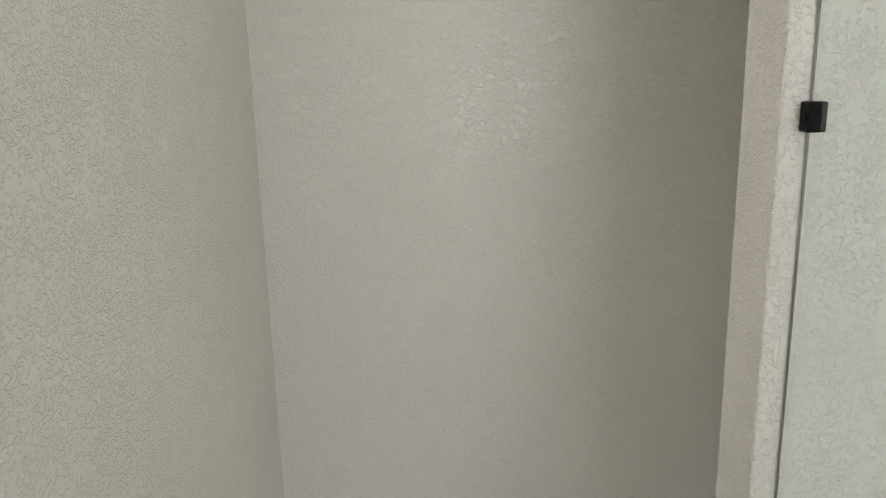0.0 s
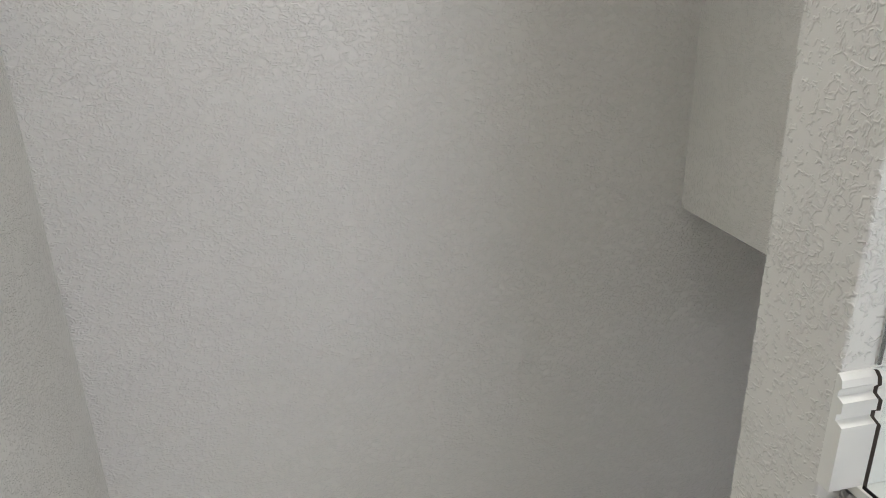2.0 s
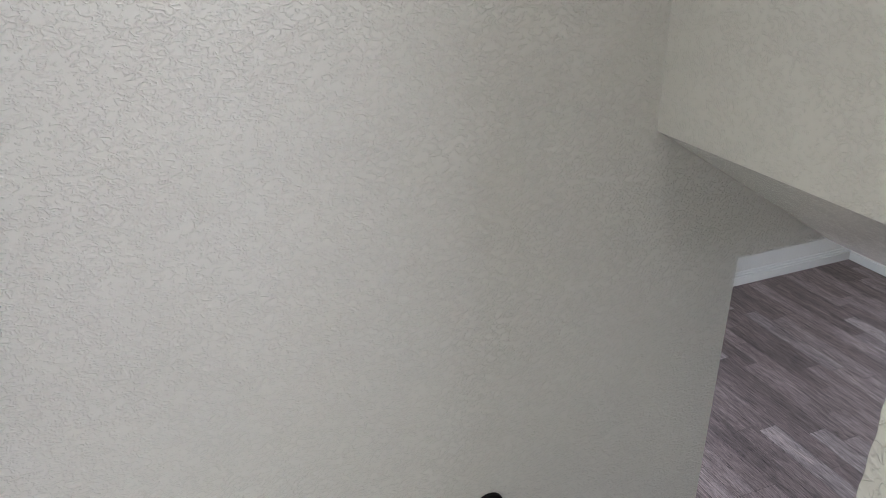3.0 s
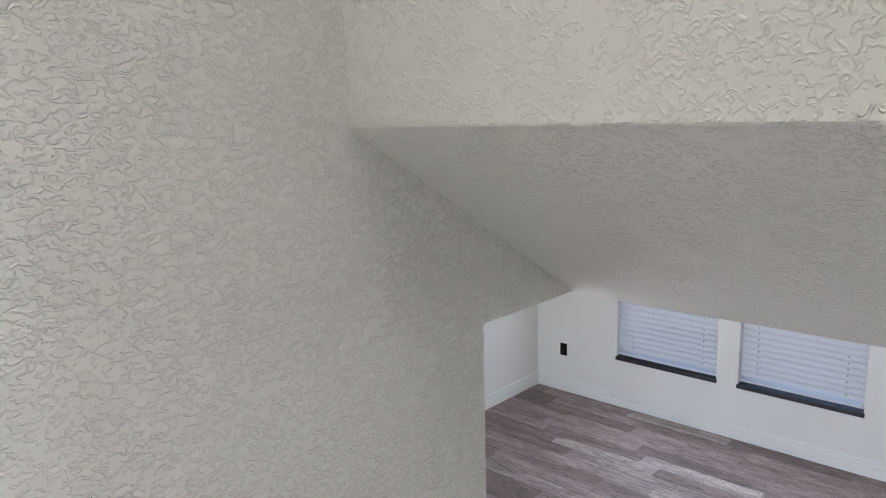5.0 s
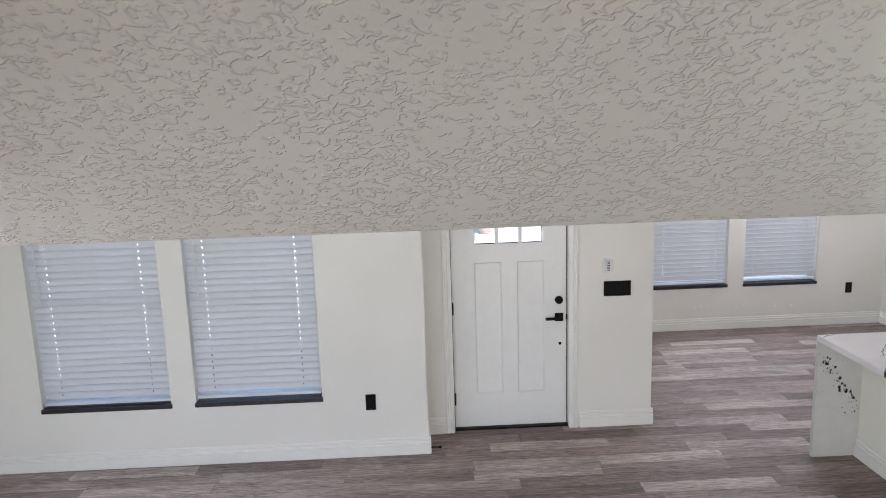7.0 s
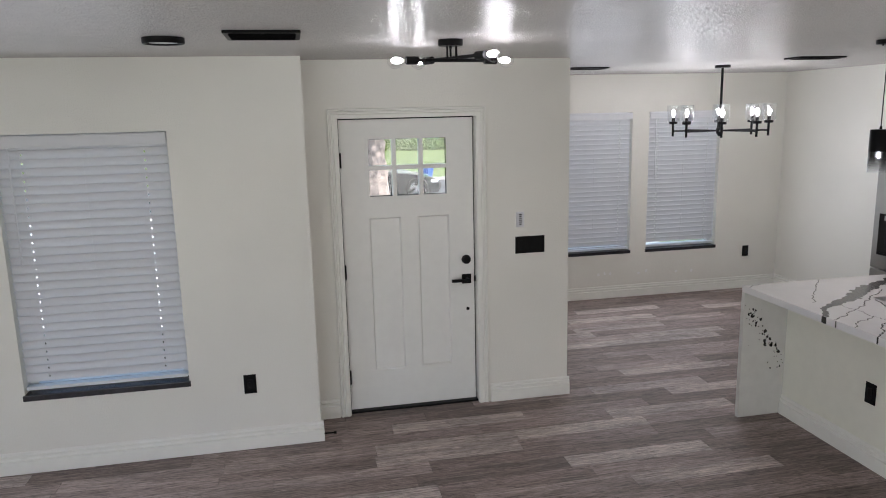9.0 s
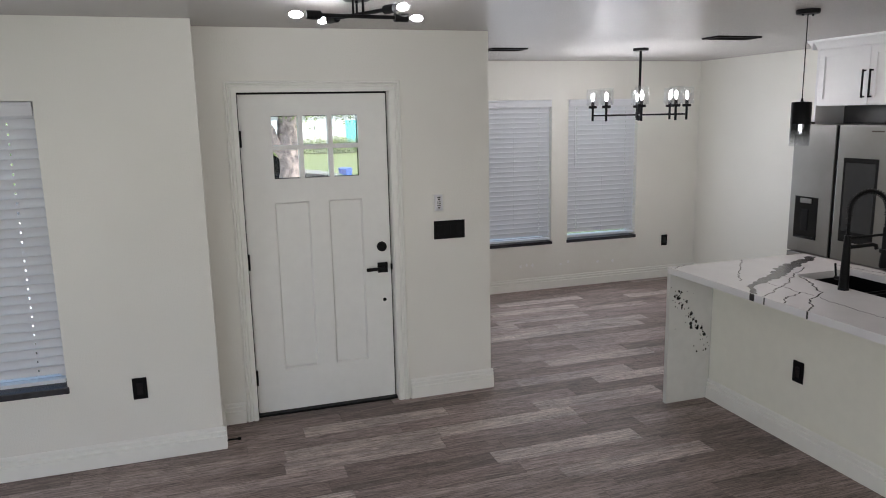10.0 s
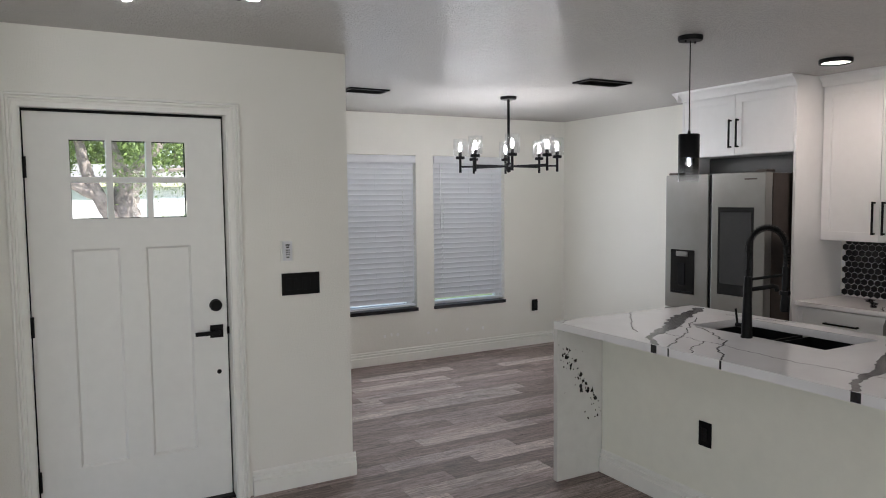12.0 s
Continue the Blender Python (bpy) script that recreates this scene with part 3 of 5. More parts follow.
# ---- front door ----
def front_door():
    trim = tagged(new("door_1"), "white craftsman front door with six small panes, closed", "door", "", "structure")
    W, Z0, Z1 = 0.91, 0.014, 2.042
    y0, y1 = 0.0, 0.045
    L0, L1, LZ0, LZ1 = 0.18, 0.732, 1.518, 1.922
    P = ((0.18, 0.398), (0.518, 0.736))
    PZ0, PZ1 = 0.292, 1.380
    slab = bmesh.new()
    box(slab, 0, W, y0, y1, Z0, PZ0)
    box(slab, 0, P[0][0], y0, y1, PZ0, Z1)
    box(slab, P[1][1], W, y0, y1, PZ0, Z1)
    box(slab, P[0][1], P[1][0], y0, y1, PZ0, PZ1)
    box(slab, P[0][0], P[1][1], y0, y1, PZ1, LZ0)
    box(slab, P[0][0], P[1][1], y0, y1, LZ1, Z1)
    part("door_slab", slab, DOORPAINT, trim)
    for a, b in P:
        part("door_panel", boxes((a, b, y0 + 0.016, y1 - 0.012, PZ0, PZ1)), DOORPAINT, trim)
        bead = bmesh.new()
        w, f, d = 0.011, y0 + 0.0004, y0 + 0.0158
        outer = [bead.verts.new(p) for p in ((a, f, PZ0), (b, f, PZ0), (b, f, PZ1), (a, f, PZ1))]
        inner = [bead.verts.new(p) for p in ((a + w, d, PZ0 + w), (b - w, d, PZ0 + w), (b - w, d, PZ1 - w), (a + w, d, PZ1 - w))]
        for k in range(4):
            bead.faces.new((outer[k], outer[(k + 1) % 4], inner[(k + 1) % 4], inner[k]))
        part("panel_bead", bead, DOORPAINT, trim)
    part("lite_frame", boxes((L0 - 0.012, L1 + 0.012, y0 - 0.006, y0 - 0.0005, LZ0 - 0.012, LZ0 + 0.010), (L0 - 0.012, L1 + 0.012, y0 - 0.006, y0 - 0.0005, LZ1 - 0.010, LZ1 + 0.012),
                             (L0 - 0.012, L0 + 0.010, y0 - 0.006, y0 - 0.0005, LZ0 + 0.010, LZ1 - 0.010), (L1 - 0.010, L1 + 0.012, y0 - 0.006, y0 - 0.0005, LZ0 + 0.010, LZ1 - 0.010)), DOORPAINT, trim)
    part("lite_gasket", boxes((L0 + 0.008, L1 - 0.008, 0.02, 0.03, LZ0 + 0.006, LZ0 + 0.013), (L0 + 0.008, L1 - 0.008, 0.02, 0.03, LZ1 - 0.013, LZ1 - 0.006),
                              (L0 + 0.008, L0 + 0.013, 0.02, 0.03, LZ0 + 0.013, LZ1 - 0.013), (L1 - 0.013, L1 - 0.008, 0.02, 0.03, LZ0 + 0.013, LZ1 - 0.013)), BLACKPL, trim)
    pw = (L1 - L0) / 3
    ph = (LZ1 - LZ0) / 2
    for k in (1, 2):
        part("muntin", boxes((L0 + k * pw - 0.014, L0 + k * pw + 0.014, y0 - 0.003, y1 + 0.004, LZ0, LZ1), bevel=0.003), DOORPAINT, trim)
    part("muntin", boxes((L0, L1, y0 - 0.002, y1 + 0.003, LZ0 + ph - 0.014, LZ0 + ph + 0.014), bevel=0.003), DOORPAINT, trim)
    for i in range(3):
        for j in range(2):
            p = part("pane", boxes((L0 + i * pw + 0.008, L0 + (i + 1) * pw - 0.008, 0.022, 0.026, LZ0 + j * ph + 0.006, LZ0 + (j + 1) * ph - 0.006)), PANE, trim)
            p.visible_shadow = False
    jy0, jy1 = YE - 0.002, YE + 0.172
    part("door_jamb", boxes((DX0 - 0.018, DX0 + 0.008, jy0, jy1, 0, DZ), (DX1 - 0.008, DX1 + 0.018, jy0, jy1, 0, DZ), (DX0 - 0.018, DX1 + 0.018, jy0, jy1, DZ - 0.008, DZ + 0.018)), TRIM, trim)
    C = [(0, 0), (0.012, 0), (0.014, 0.004), (0.014, 0.024), (0.007, 0.028), (0.007, 0.034), (0.017, 0.039), (0.018, 0.045), (0.011, 0.048), (0.021, 0.053), (0.021, 0.060), (0.016, 0.064), (0, 0.064)]
    cas = bmesh.new()
    ix0, ix1, iz = -0.013, 0.923, 2.052
    rows = []
    for d, o in [(u, v) for v, u in C]:
        rows.append([cas.verts.new(p) for p in ((ix0 - d, YE - o, 0), (ix0 - d, YE - o, iz + d), (ix1 + d, YE - o, iz + d), (ix1 + d, YE - o, 0))])
    for r, q in zip(rows, rows[1:]):
        for k in range(3):
            cas.faces.new((r[k], r[k + 1], q[k + 1], q[k]))
    bmesh.ops.recalc_face_normals(cas, faces=cas.faces)
    part("door_casing", cas, TRIM, trim, "white moulded door casing")
    part("threshold", boxes((DX0, DX1, -0.045, 0.10, 0.0, 0.013), bevel=0.003), BLACK, trim, "black metal threshold")
    part("weatherstrip", boxes((-0.007, W + 0.007, 0.004, 0.05, Z1 + 0.001, Z1 + 0.014), (-0.007, -0.001, 0.008, 0.05, Z0, Z1), (W + 0.001, W + 0.007, 0.008, 0.05, Z0, Z1)), BLACKPL, trim)
    for z in (1.778, 1.017, 0.258):
        hinge = part("hinge", rod((-0.001, -0.011, z - 0.05), (-0.001, -0.011, z + 0.05), 0.0095, seg=12), BLACK, trim, "black hinge")
    part("deadbolt", lathe([(0, -0.026), (0.026, -0.026), (0.031, -0.018), (0.033, 0)], 28), BLACK, trim, "round black deadbolt", True).matrix_basis = pose(0.852, 0, 1.054, 0, 0, 0) @ pose(0, 0, 0, -90, 0, 0)
    rose = part("door_lever", boxes((0.818, 0.886, -0.012, 0, 0.88, 0.948), bevel=0.003), BLACK, trim, "black lever handle on a square rose")
    part("lever", boxes((0.842, 0.862, -0.05, -0.012, 0.904, 0.924), (0.735, 0.862, -0.06, -0.046, 0.902, 0.924), bevel=0.003), BLACK, rose)
    part("peep_hole", rod((0.86, -0.003, 0.693), (0.86, 0.002, 0.693), 0.012), BLACKPL, trim, "small black bore hole cap")
    part("strike_edge", boxes((0.906, 0.922, -0.012, -0.001, 0.895, 0.935), bevel=0.003), BLACK, trim)


front_door()


# ---- wall plates ----
def outlet(loc, turn, label):
    o = thing("outlet", loc, label, "outlet", "black outlets")
    o.rotation_euler = (0, 0, radians(turn))
    plate = part("cover_plate", boxes((-0.038, 0.038, -0.007, 0, -0.062, 0.062), bevel=0.003), BLACKPL, o)
    face = part("socket_face", boxes((-0.017, 0.017, -0.0095, -0.007, -0.034, 0.034), bevel=0.001), SCREEN, o)
    for z in (-0.016, 0.016):
        part("slots", boxes((-0.007, -0.005, -0.0102, -0.0095, z - 0.004, z + 0.004), (0.005, 0.007, -0.0102, -0.0095, z - 0.004, z + 0.004)), BLACK, face)
    for z in (-0.05, 0.05):
        part("screw", rod((0, -0.0082, z), (0, -0.007, z), 0.003, seg=10), BLACK, o)
    return o


outlet((-0.652, YW, 0.43), 0, "black duplex outlet on the white living room wall")
outlet((-3.645, YW, 0.43), 0, "black duplex outlet on the white living room wall")
outlet((XL, -1.32, 0.44), 90, "black duplex outlet on the end wall")
outlet((4.718, YD, 0.432), 0, "black duplex outlet on the dining wall")
outlet((2.872, -1.52, 0.437), -90, "black duplex outlet on the white island panel")


def switch_plate():
    s = thing("switch_plate", (1.301, YE, 1.147), "wide black four-gang switch plate beside the front door", "switch")
    part("cover_plate", boxes((-0.108, 0.108, -0.007, 0, -0.061, 0.061), bevel=0.003), BLACKPL, s)
    for k in range(4):
        x = -0.069 + 0.046 * k
        part("rocker", boxes((x - 0.0165, x + 0.0165, -0.0095, -0.007, -0.033, 0.033), bevel=0.001), BLACK, s)


def remote():
    r = thing("wall_remote", (1.226, YE, 1.331), "white wall-mounted fan remote in its holder with dark buttons", "remote")
    part("holder", boxes((-0.036, 0.036, -0.008, 0, -0.06, 0.06), bevel=0.003), TRIM, r)
    body = part("body", boxes((-0.027, 0.027, -0.02, -0.008, -0.052, 0.054), bevel=0.004), SLAT, r)
    for z, w in ((0.034, 0.011), (0.022, 0.008), (-0.033, 0.008)):
        part("button", boxes((-w, w, -0.0215, -0.02, z - 0.0035, z + 0.0035), bevel=0.001), BLACKPL, body)
    for z in (0.006, -0.006, -0.018):
        for x in (-0.008, 0.0, 0.008):
            part("button", rod((x, -0.0215, z), (x, -0.02, z), 0.0034, seg=10), BLACKPL, body)


switch_plate()
remote()
ds = thing("door_stop", (-0.212, -0.395, 0.04), "black rod door stop on the baseboard", "door stop")
part("stem", rod((0, 0, 0), (0.062, -0.004, 0), 0.005, seg=10), BLACK, ds)
part("tip", rod((0.062, -0.004, 0), (0.08, -0.005, 0), 0.009, seg=12), BLACKPL, ds, "black rubber tip")
part("flange", rod((0, 0, 0), (0.004, 0, 0), 0.011, seg=12), BLACK, ds)


# ---- glass guard and handrail on the stairs ----
def guard():
    g = thing("glass_guard", (0.345, -5.92, UP + 0.012), "clear glass guard panel clipped to the wall by the stairs", "railing")
    pane = part("glass_panel", boxes((0.019, 2.5, -0.005, 0.005, 0.004, 0.14), (0.0, 2.5, -0.005, 0.005, 0.14, 1.06)), GUARD, g)
    pane.visible_shadow = False
    part("panel_edge", boxes((-0.002, 0.0, -0.0018, 0.0018, 0.14, 1.06)), STEEL, g)
    c = part("clip", boxes((-0.004, 0.026, -0.014, 0.012, 0.833, 0.877), bevel=0.003), BLACKPL, g, "square black glass clip")
    part("clip_screw", rod((0.012, -0.016, 0.855), (0.012, -0.014, 0.855), 0.006, seg=14), BLACK, c)
    cut = bmesh.new()
    for (o0, u0), (o1, u1) in zip(BB[1:-1], BB[2:]):
        a, b = Vector((o0 - 0.002, 0, u0)), Vector((o1 - 0.002, 0, u1))
        side = Vector((0.005, 0, 0.0025))
        cut.faces.new([cut.verts.new(p + Vector((0, e, 0))) for p, e in ((a, -0.0055), (b, -0.0055), (b + side, -0.0055), (a + side, -0.0055))])
    part("cut_edge", cut, DARKSTEEL, g, "dark cut glass edge round the baseboard")
    part("floor_seal", boxes((0.018, 2.5, -0.0065, -0.0052, 0.0, 0.004)), BLACKPL, g, "thin dark seal along the floor")


def handrail():
    h = thing("handrail", (XS, -5.91, 1.87), "round black metal handrail on the stair wall", "handrail")
    part("rail", rod((0.07, 0, 0), (0.07, 0.62, -0.41), 0.02, seg=18), BLACK, h)
    part("end_cap", rod((0.07, -0.003, 0.002), (0.07, 0.004, -0.003), 0.022, seg=18), BLACK, h)
    part("wall_flange", rod((0, 0.004, 0.004), (0.008, 0.004, 0.004), 0.038, seg=24), BLACK, h, "round black wall flange")
    part("bracket", rod((0.006, 0.004, 0.003), (0.07, 0.006, -0.004), 0.009, seg=12), BLACK, h)
    part("wall_flange", rod((0, 0.58, -0.385), (0.008, 0.58, -0.385), 0.038, seg=24), BLACK, h)
    part("bracket", rod((0.006, 0.58, -0.385), (0.07, 0.58, -0.385), 0.009, seg=12), BLACK, h)


guard()
handrail()


# ---- ceiling fittings ----
def vent(cx, cy, w, d, n):
    v = thing("ceiling_vent", (cx, cy, H), "black louvred air vent in the ceiling", "vent", "ceiling vents")
    part("frame", boxes((-w / 2, w / 2, -d / 2, -d / 2 + 0.022, -0.012, 0), (-w / 2, w / 2, d / 2 - 0.022, d / 2, -0.012, 0), (-w / 2, -w / 2 + 0.022, -d / 2 + 0.022, d / 2 - 0.022, -0.012, 0),
                        (w / 2 - 0.022, w / 2, -d / 2 + 0.022, d / 2 - 0.022, -0.012, 0), bevel=0.002), BLACK, v)
    part("backing", boxes((-w / 2 + 0.02, w / 2 - 0.02, -d / 2 + 0.02, d / 2 - 0.02, -0.003, -0.001)), BLACKPL, v)
    part("mullion", boxes((-0.007, 0.007, -d / 2 + 0.022, d / 2 - 0.022, -0.013, -0.003)), BLACK, v)
    for k in range(n):
        y = -d / 2 + 0.03 + (d - 0.06) * (k + 0.5) / n
        s = part("slat", boxes((-w / 2 + 0.02, w / 2 - 0.02, -0.011, 0.011, -0.001, 0.001)), BLACK, v)
        s.location = (0, y, -0.010)
        s.rotation_euler = (radians(32), 0, 0)


vent(-0.395, -1.60, 0.31, 0.31, 7)
vent(3.60, 0.06, 0.39, 0.19, 5)
vent(2.22, 1.12, 0.32, 0.19, 5)


def disc_light(cx, cy, r, lens, label):
    d = thing("disc_light", (cx, cy, H), label, "ceiling light", "disc lights")
    part("rim", lathe([(r - 0.016, -0.020), (r - 0.010, -0.026), (r - 0.003, -0.026), (r, -0.022), (r, 0.0), (r - 0.016, 0.0)], 40, closed=True), BLACK, d, "", True)
    part("lens", lathe([(0, -0.0185), (r - 0.016, -0.0185), (r - 0.014, -0.012), (0, -0.012)], 40), lens, d, "round white lens", True)


disc_light(-0.82, -1.445, 0.088, LENS, "flat black-rimmed disc light, switched off")
disc_light(4.30, -1.23, 0.094, DOWN, "flat black-rimmed disc light, lit warm white")
area_lamp("downlight_lamp", (4.30, -1.23, H - 0.03), (4.30, -1.23, 0), 0.16, 0.16, 2.0, WARM)


def filament_bulb(parent, loc, axis, r=0.03, core=0.45):
    """A clear bulb whose glowing core points along axis from its socket."""
    a = Vector(axis).normalized()
    q = Matrix.LocRotScale(Vector(loc), a.to_track_quat("Z", "Y"), None)
    g = part("bulb", lathe([(0.012, 0), (0.014, 0.012), (r * 0.8, 0.032), (r, 0.055), (r * 0.85, 0.075), (r * 0.4, 0.089), (0, 0.092)], 18), BULBGLASS, parent, "clear lit bulb", True)
    g.matrix_basis = q
    g.visible_shadow = False
    inner = part("filament", lathe([(0, 0.016), (0.006, 0.018), (r * core, 0.035), (r * core, 0.060), (r * core * 0.5, 0.072), (0, 0.075)], 12), BULB, g, "", True)
    inner.visible_shadow = False
    return q @ Vector((0, 0, 0.052))


def entry_light():
    e = thing("ceiling_light", (0.475, -1.335, H), "black four-bulb semi-flush light with crossed bars", "ceiling light")
    part("canopy", lathe([(0, 0), (0.06, 0), (0.06, -0.026), (0.056, -0.03), (0, -0.03)], 32), BLACK, e, "", True)
    for k, (turn, z) in enumerate(((4, -0.098), (-62, -0.085))):
        d = Vector((math.cos(radians(turn)), math.sin(radians(turn)), 0))
        n = Vector((-d.y, d.x, 0)) * (0.018 if k else -0.018)
        bar = part("bar", rod(n - d * 0.2 + Vector((0, 0, z)), n + d * 0.2 + Vector((0, 0, z)), 0.0085, seg=14), BLACK, e)
        for s in (-1, 1):
            a = n + d * (0.165 * s) + Vector((0, 0, z))
            part("socket", rod(a, a + d * (0.062 * s), 0.019, seg=18), BLACK, bar)
            c = filament_bulb(bar, a + d * (0.060 * s), d * s, 0.040, 0.36)
            bulb_lamp(Vector((0.475, -1.335, H)) + c, 0.12, COOL)
        for s in (-1, 1):
            f = n + d * 0.022 * s
            part("stem", rod(f + Vector((0, 0, z)), f + Vector((0, 0, -0.028)), 0.005, seg=10), BLACK, e)
    part("finial", rod((0, 0, -0.03), (0, 0, -0.042), 0.007, seg=12), BLACK, e)


def chandelier():
    cx, cy = 3.41, 0.965
    c = thing("chandelier", (cx, cy, H), "black eight-arm chandelier with clear glass shades", "chandelier")
    part("canopy", lathe([(0, 0), (0.066, 0), (0.066, -0.018), (0.062, -0.023), (0, -0.023)], 32), BLACK, c, "", True)
    part("stem", rod((0, 0, -0.023), (0, 0, -0.56), 0.011, seg=16), BLACK, c)
    part("hub", lathe([(0, -0.535), (0.026, -0.535), (0.03, -0.54), (0.03, -0.585), (0.02, -0.592), (0.012, -0.61), (0, -0.614)], 24), BLACK, c, "", True)
    R = 0.395
    for k in range(8):
        a = radians(45 * k - 30.5)
        d = Vector((math.cos(a), math.sin(a), 0))
        arm = part("arm", rod(d * 0.02 + Vector((0, 0, -0.562)), d * R + Vector((0, 0, -0.562)), 0.007, seg=12), BLACK, c)
        part("post", rod(d * R + Vector((0, 0, -0.61)), d * R + Vector((0, 0, -0.495)), 0.010, seg=14), BLACK, arm)
        b = d * R
        part("cup", lathe([(0, -0.5), (0.034, -0.5), (0.037, -0.495), (0.037, -0.478), (0.0, -0.478)], 24, (b.x, b.y, 0)), BLACK, arm, "", True)
        part("socket", rod(b + Vector((0, 0, -0.478)), b + Vector((0, 0, -0.445)), 0.014, seg=14), BLACK, arm)
        shade = part("glass_shade", lathe([(0.0, -0.476), (0.053, -0.476), (0.056, -0.470), (0.056, -0.334)], 28, (b.x, b.y, 0)), CLEAR, arm, "clear glass cylinder shade", True)
        shade.visible_shadow = False
        p = filament_bulb(arm, b + Vector((0, 0, -0.447)), (0, 0, 1), 0.026)
        bulb_lamp(Vector((cx, cy, H)) + p, 0.85, COOL)


def pendant(cx, cy):
    p = thing("pendant_light", (cx, cy, H), "black pendant with a smoked glass lower shade over the island", "pendant light", "island pendants")
    part("canopy", lathe([(0, 0), (0.062, 0), (0.062, -0.018), (0.058, -0.024), (0, -0.024)], 32), BLACK, p, "", True)
    for s in (-1, 1):
        part("screw", rod((0.035 * s, 0, -0.024), (0.035 * s, 0, -0.034), 0.005, seg=10), BLACK, p)
    part("cord", rod((0, 0, -0.024), (0, 0, -0.5), 0.0028, seg=8), BLACK, p)
    part("cap", lathe([(0, -0.478), (0.006, -0.478), (0.008, -0.495), (0.05, -0.497), (0.053, -0.502), (0.053, -0.62), (0.051, -0.62), (0.051, -0.503), (0, -0.5)], 32), BLACK, p, "matte black metal upper shade", True)
    s = part("glass_shade", lathe([(0.0525, -0.62), (0.0525, -0.742)], 32), SMOKE, p, "smoked glass lower shade", True)
    s.visible_shadow = False
    part("socket", rod((0, 0, -0.5), (0, 0, -0.585), 0.017, seg=16), BLACK, p)
    c = filament_bulb(p, (0, 0, -0.585), (0, 0, -1), 0.028, 0.3)
    bulb_lamp(Vector((cx, cy, H)) + c, 0.9, COOL)


entry_light()
chandelier()
pendant(3.0, -1.275)
pendant(3.0, -2.475)


def ceiling_fan():
    cx, cy = -1.85, -2.92
    f = thing("ceiling_fan", (cx, cy, H), "black ceiling fan with slim blades at rest", "ceiling fan")
    part("canopy", lathe([(0, 0), (0.07, 0), (0.065, -0.04), (0.02, -0.055), (0, -0.055)], 28), BLACK, f, "", True)
    part("downrod", rod((0, 0, -0.05), (0, 0, -0.2), 0.013, seg=14), BLACK, f)
    part("motor_housing", lathe([(0, -0.19), (0.05, -0.19), (0.1, -0.205), (0.105, -0.25), (0.08, -0.285), (0, -0.29)], 32), BLACK, f, "", True)
    for k in range(5):
        a = radians(1 + 72 * k)
        bl = part("blade", prism([(0.09, -0.04), (0.2, -0.06), (0.74, -0.052), (0.80, -0.03), (0.80, 0.03), (0.74, 0.052), (0.2, 0.06), (0.09, 0.04)], "z", -0.004, 0.004), BLACK, f)
        bl.matrix_basis = pose(0, 0, -0.245, 0, 0, math.degrees(a)) @ pose(0, 0, 0, 9, 0, 0)
        part("blade_arm", boxes((0.06, 0.16, -0.015, 0.015, -0.012, -0.004), bevel=0.002), BLACK, bl)


ceiling_fan()


# ---- island ----
IX0, IX1, IY0, IY1 = 2.545, 3.64, -3.45, -0.735
SX0, SX1, SY0, SY1 = 3.10, 3.52, -1.98, -1.22


def vein(path, widths, z, seed, material, parent):
    """A ragged dark streak laid a hair above the stone."""
    rng = random.Random(seed)
    bm = bmesh.new()
    left, right = [], []
    pts = []
    for (a, wa), (b, wb) in zip(list(zip(path, widths)), list(zip(path, widths))[1:]):
        n = max(3, int((Vector(b) - Vector(a)).length / (0.022 if wa > 0.01 else 0.013)))
        for k in range(n):
            f = k / n
            pts.append((Vector(a).lerp(Vector(b), f), wa + (wb - wa) * f))
    pts.append((Vector(path[-1]), widths[-1]))
    d = (Vector(path[-1]) - Vector(path[0])).normalized()
    nrm = Vector((-d.y, d.x))
    drift = 0.0
    for p, w in pts:
        drift = drift * 0.8 + rng.uniform(-1, 1) * (0.007 if w > 0.01 else 0.0085)
        c = p + nrm * drift
        left.append(bm.verts.new((*(c + nrm * w * rng.uniform(0.3, 0.62)), z)))
        right.append(bm.verts.new((*(c - nrm * w * rng.uniform(0.3, 0.62)), z)))
    for k in range(len(pts) - 1):
        bm.faces.new((left[k], left[k + 1], right[k + 1], right[k]))
    bmesh.ops.recalc_face_normals(bm, faces=bm.faces)
    for f in bm.faces:
        if f.normal.z < 0:
            f.normal_flip()
    return part("vein", bm, material, parent)


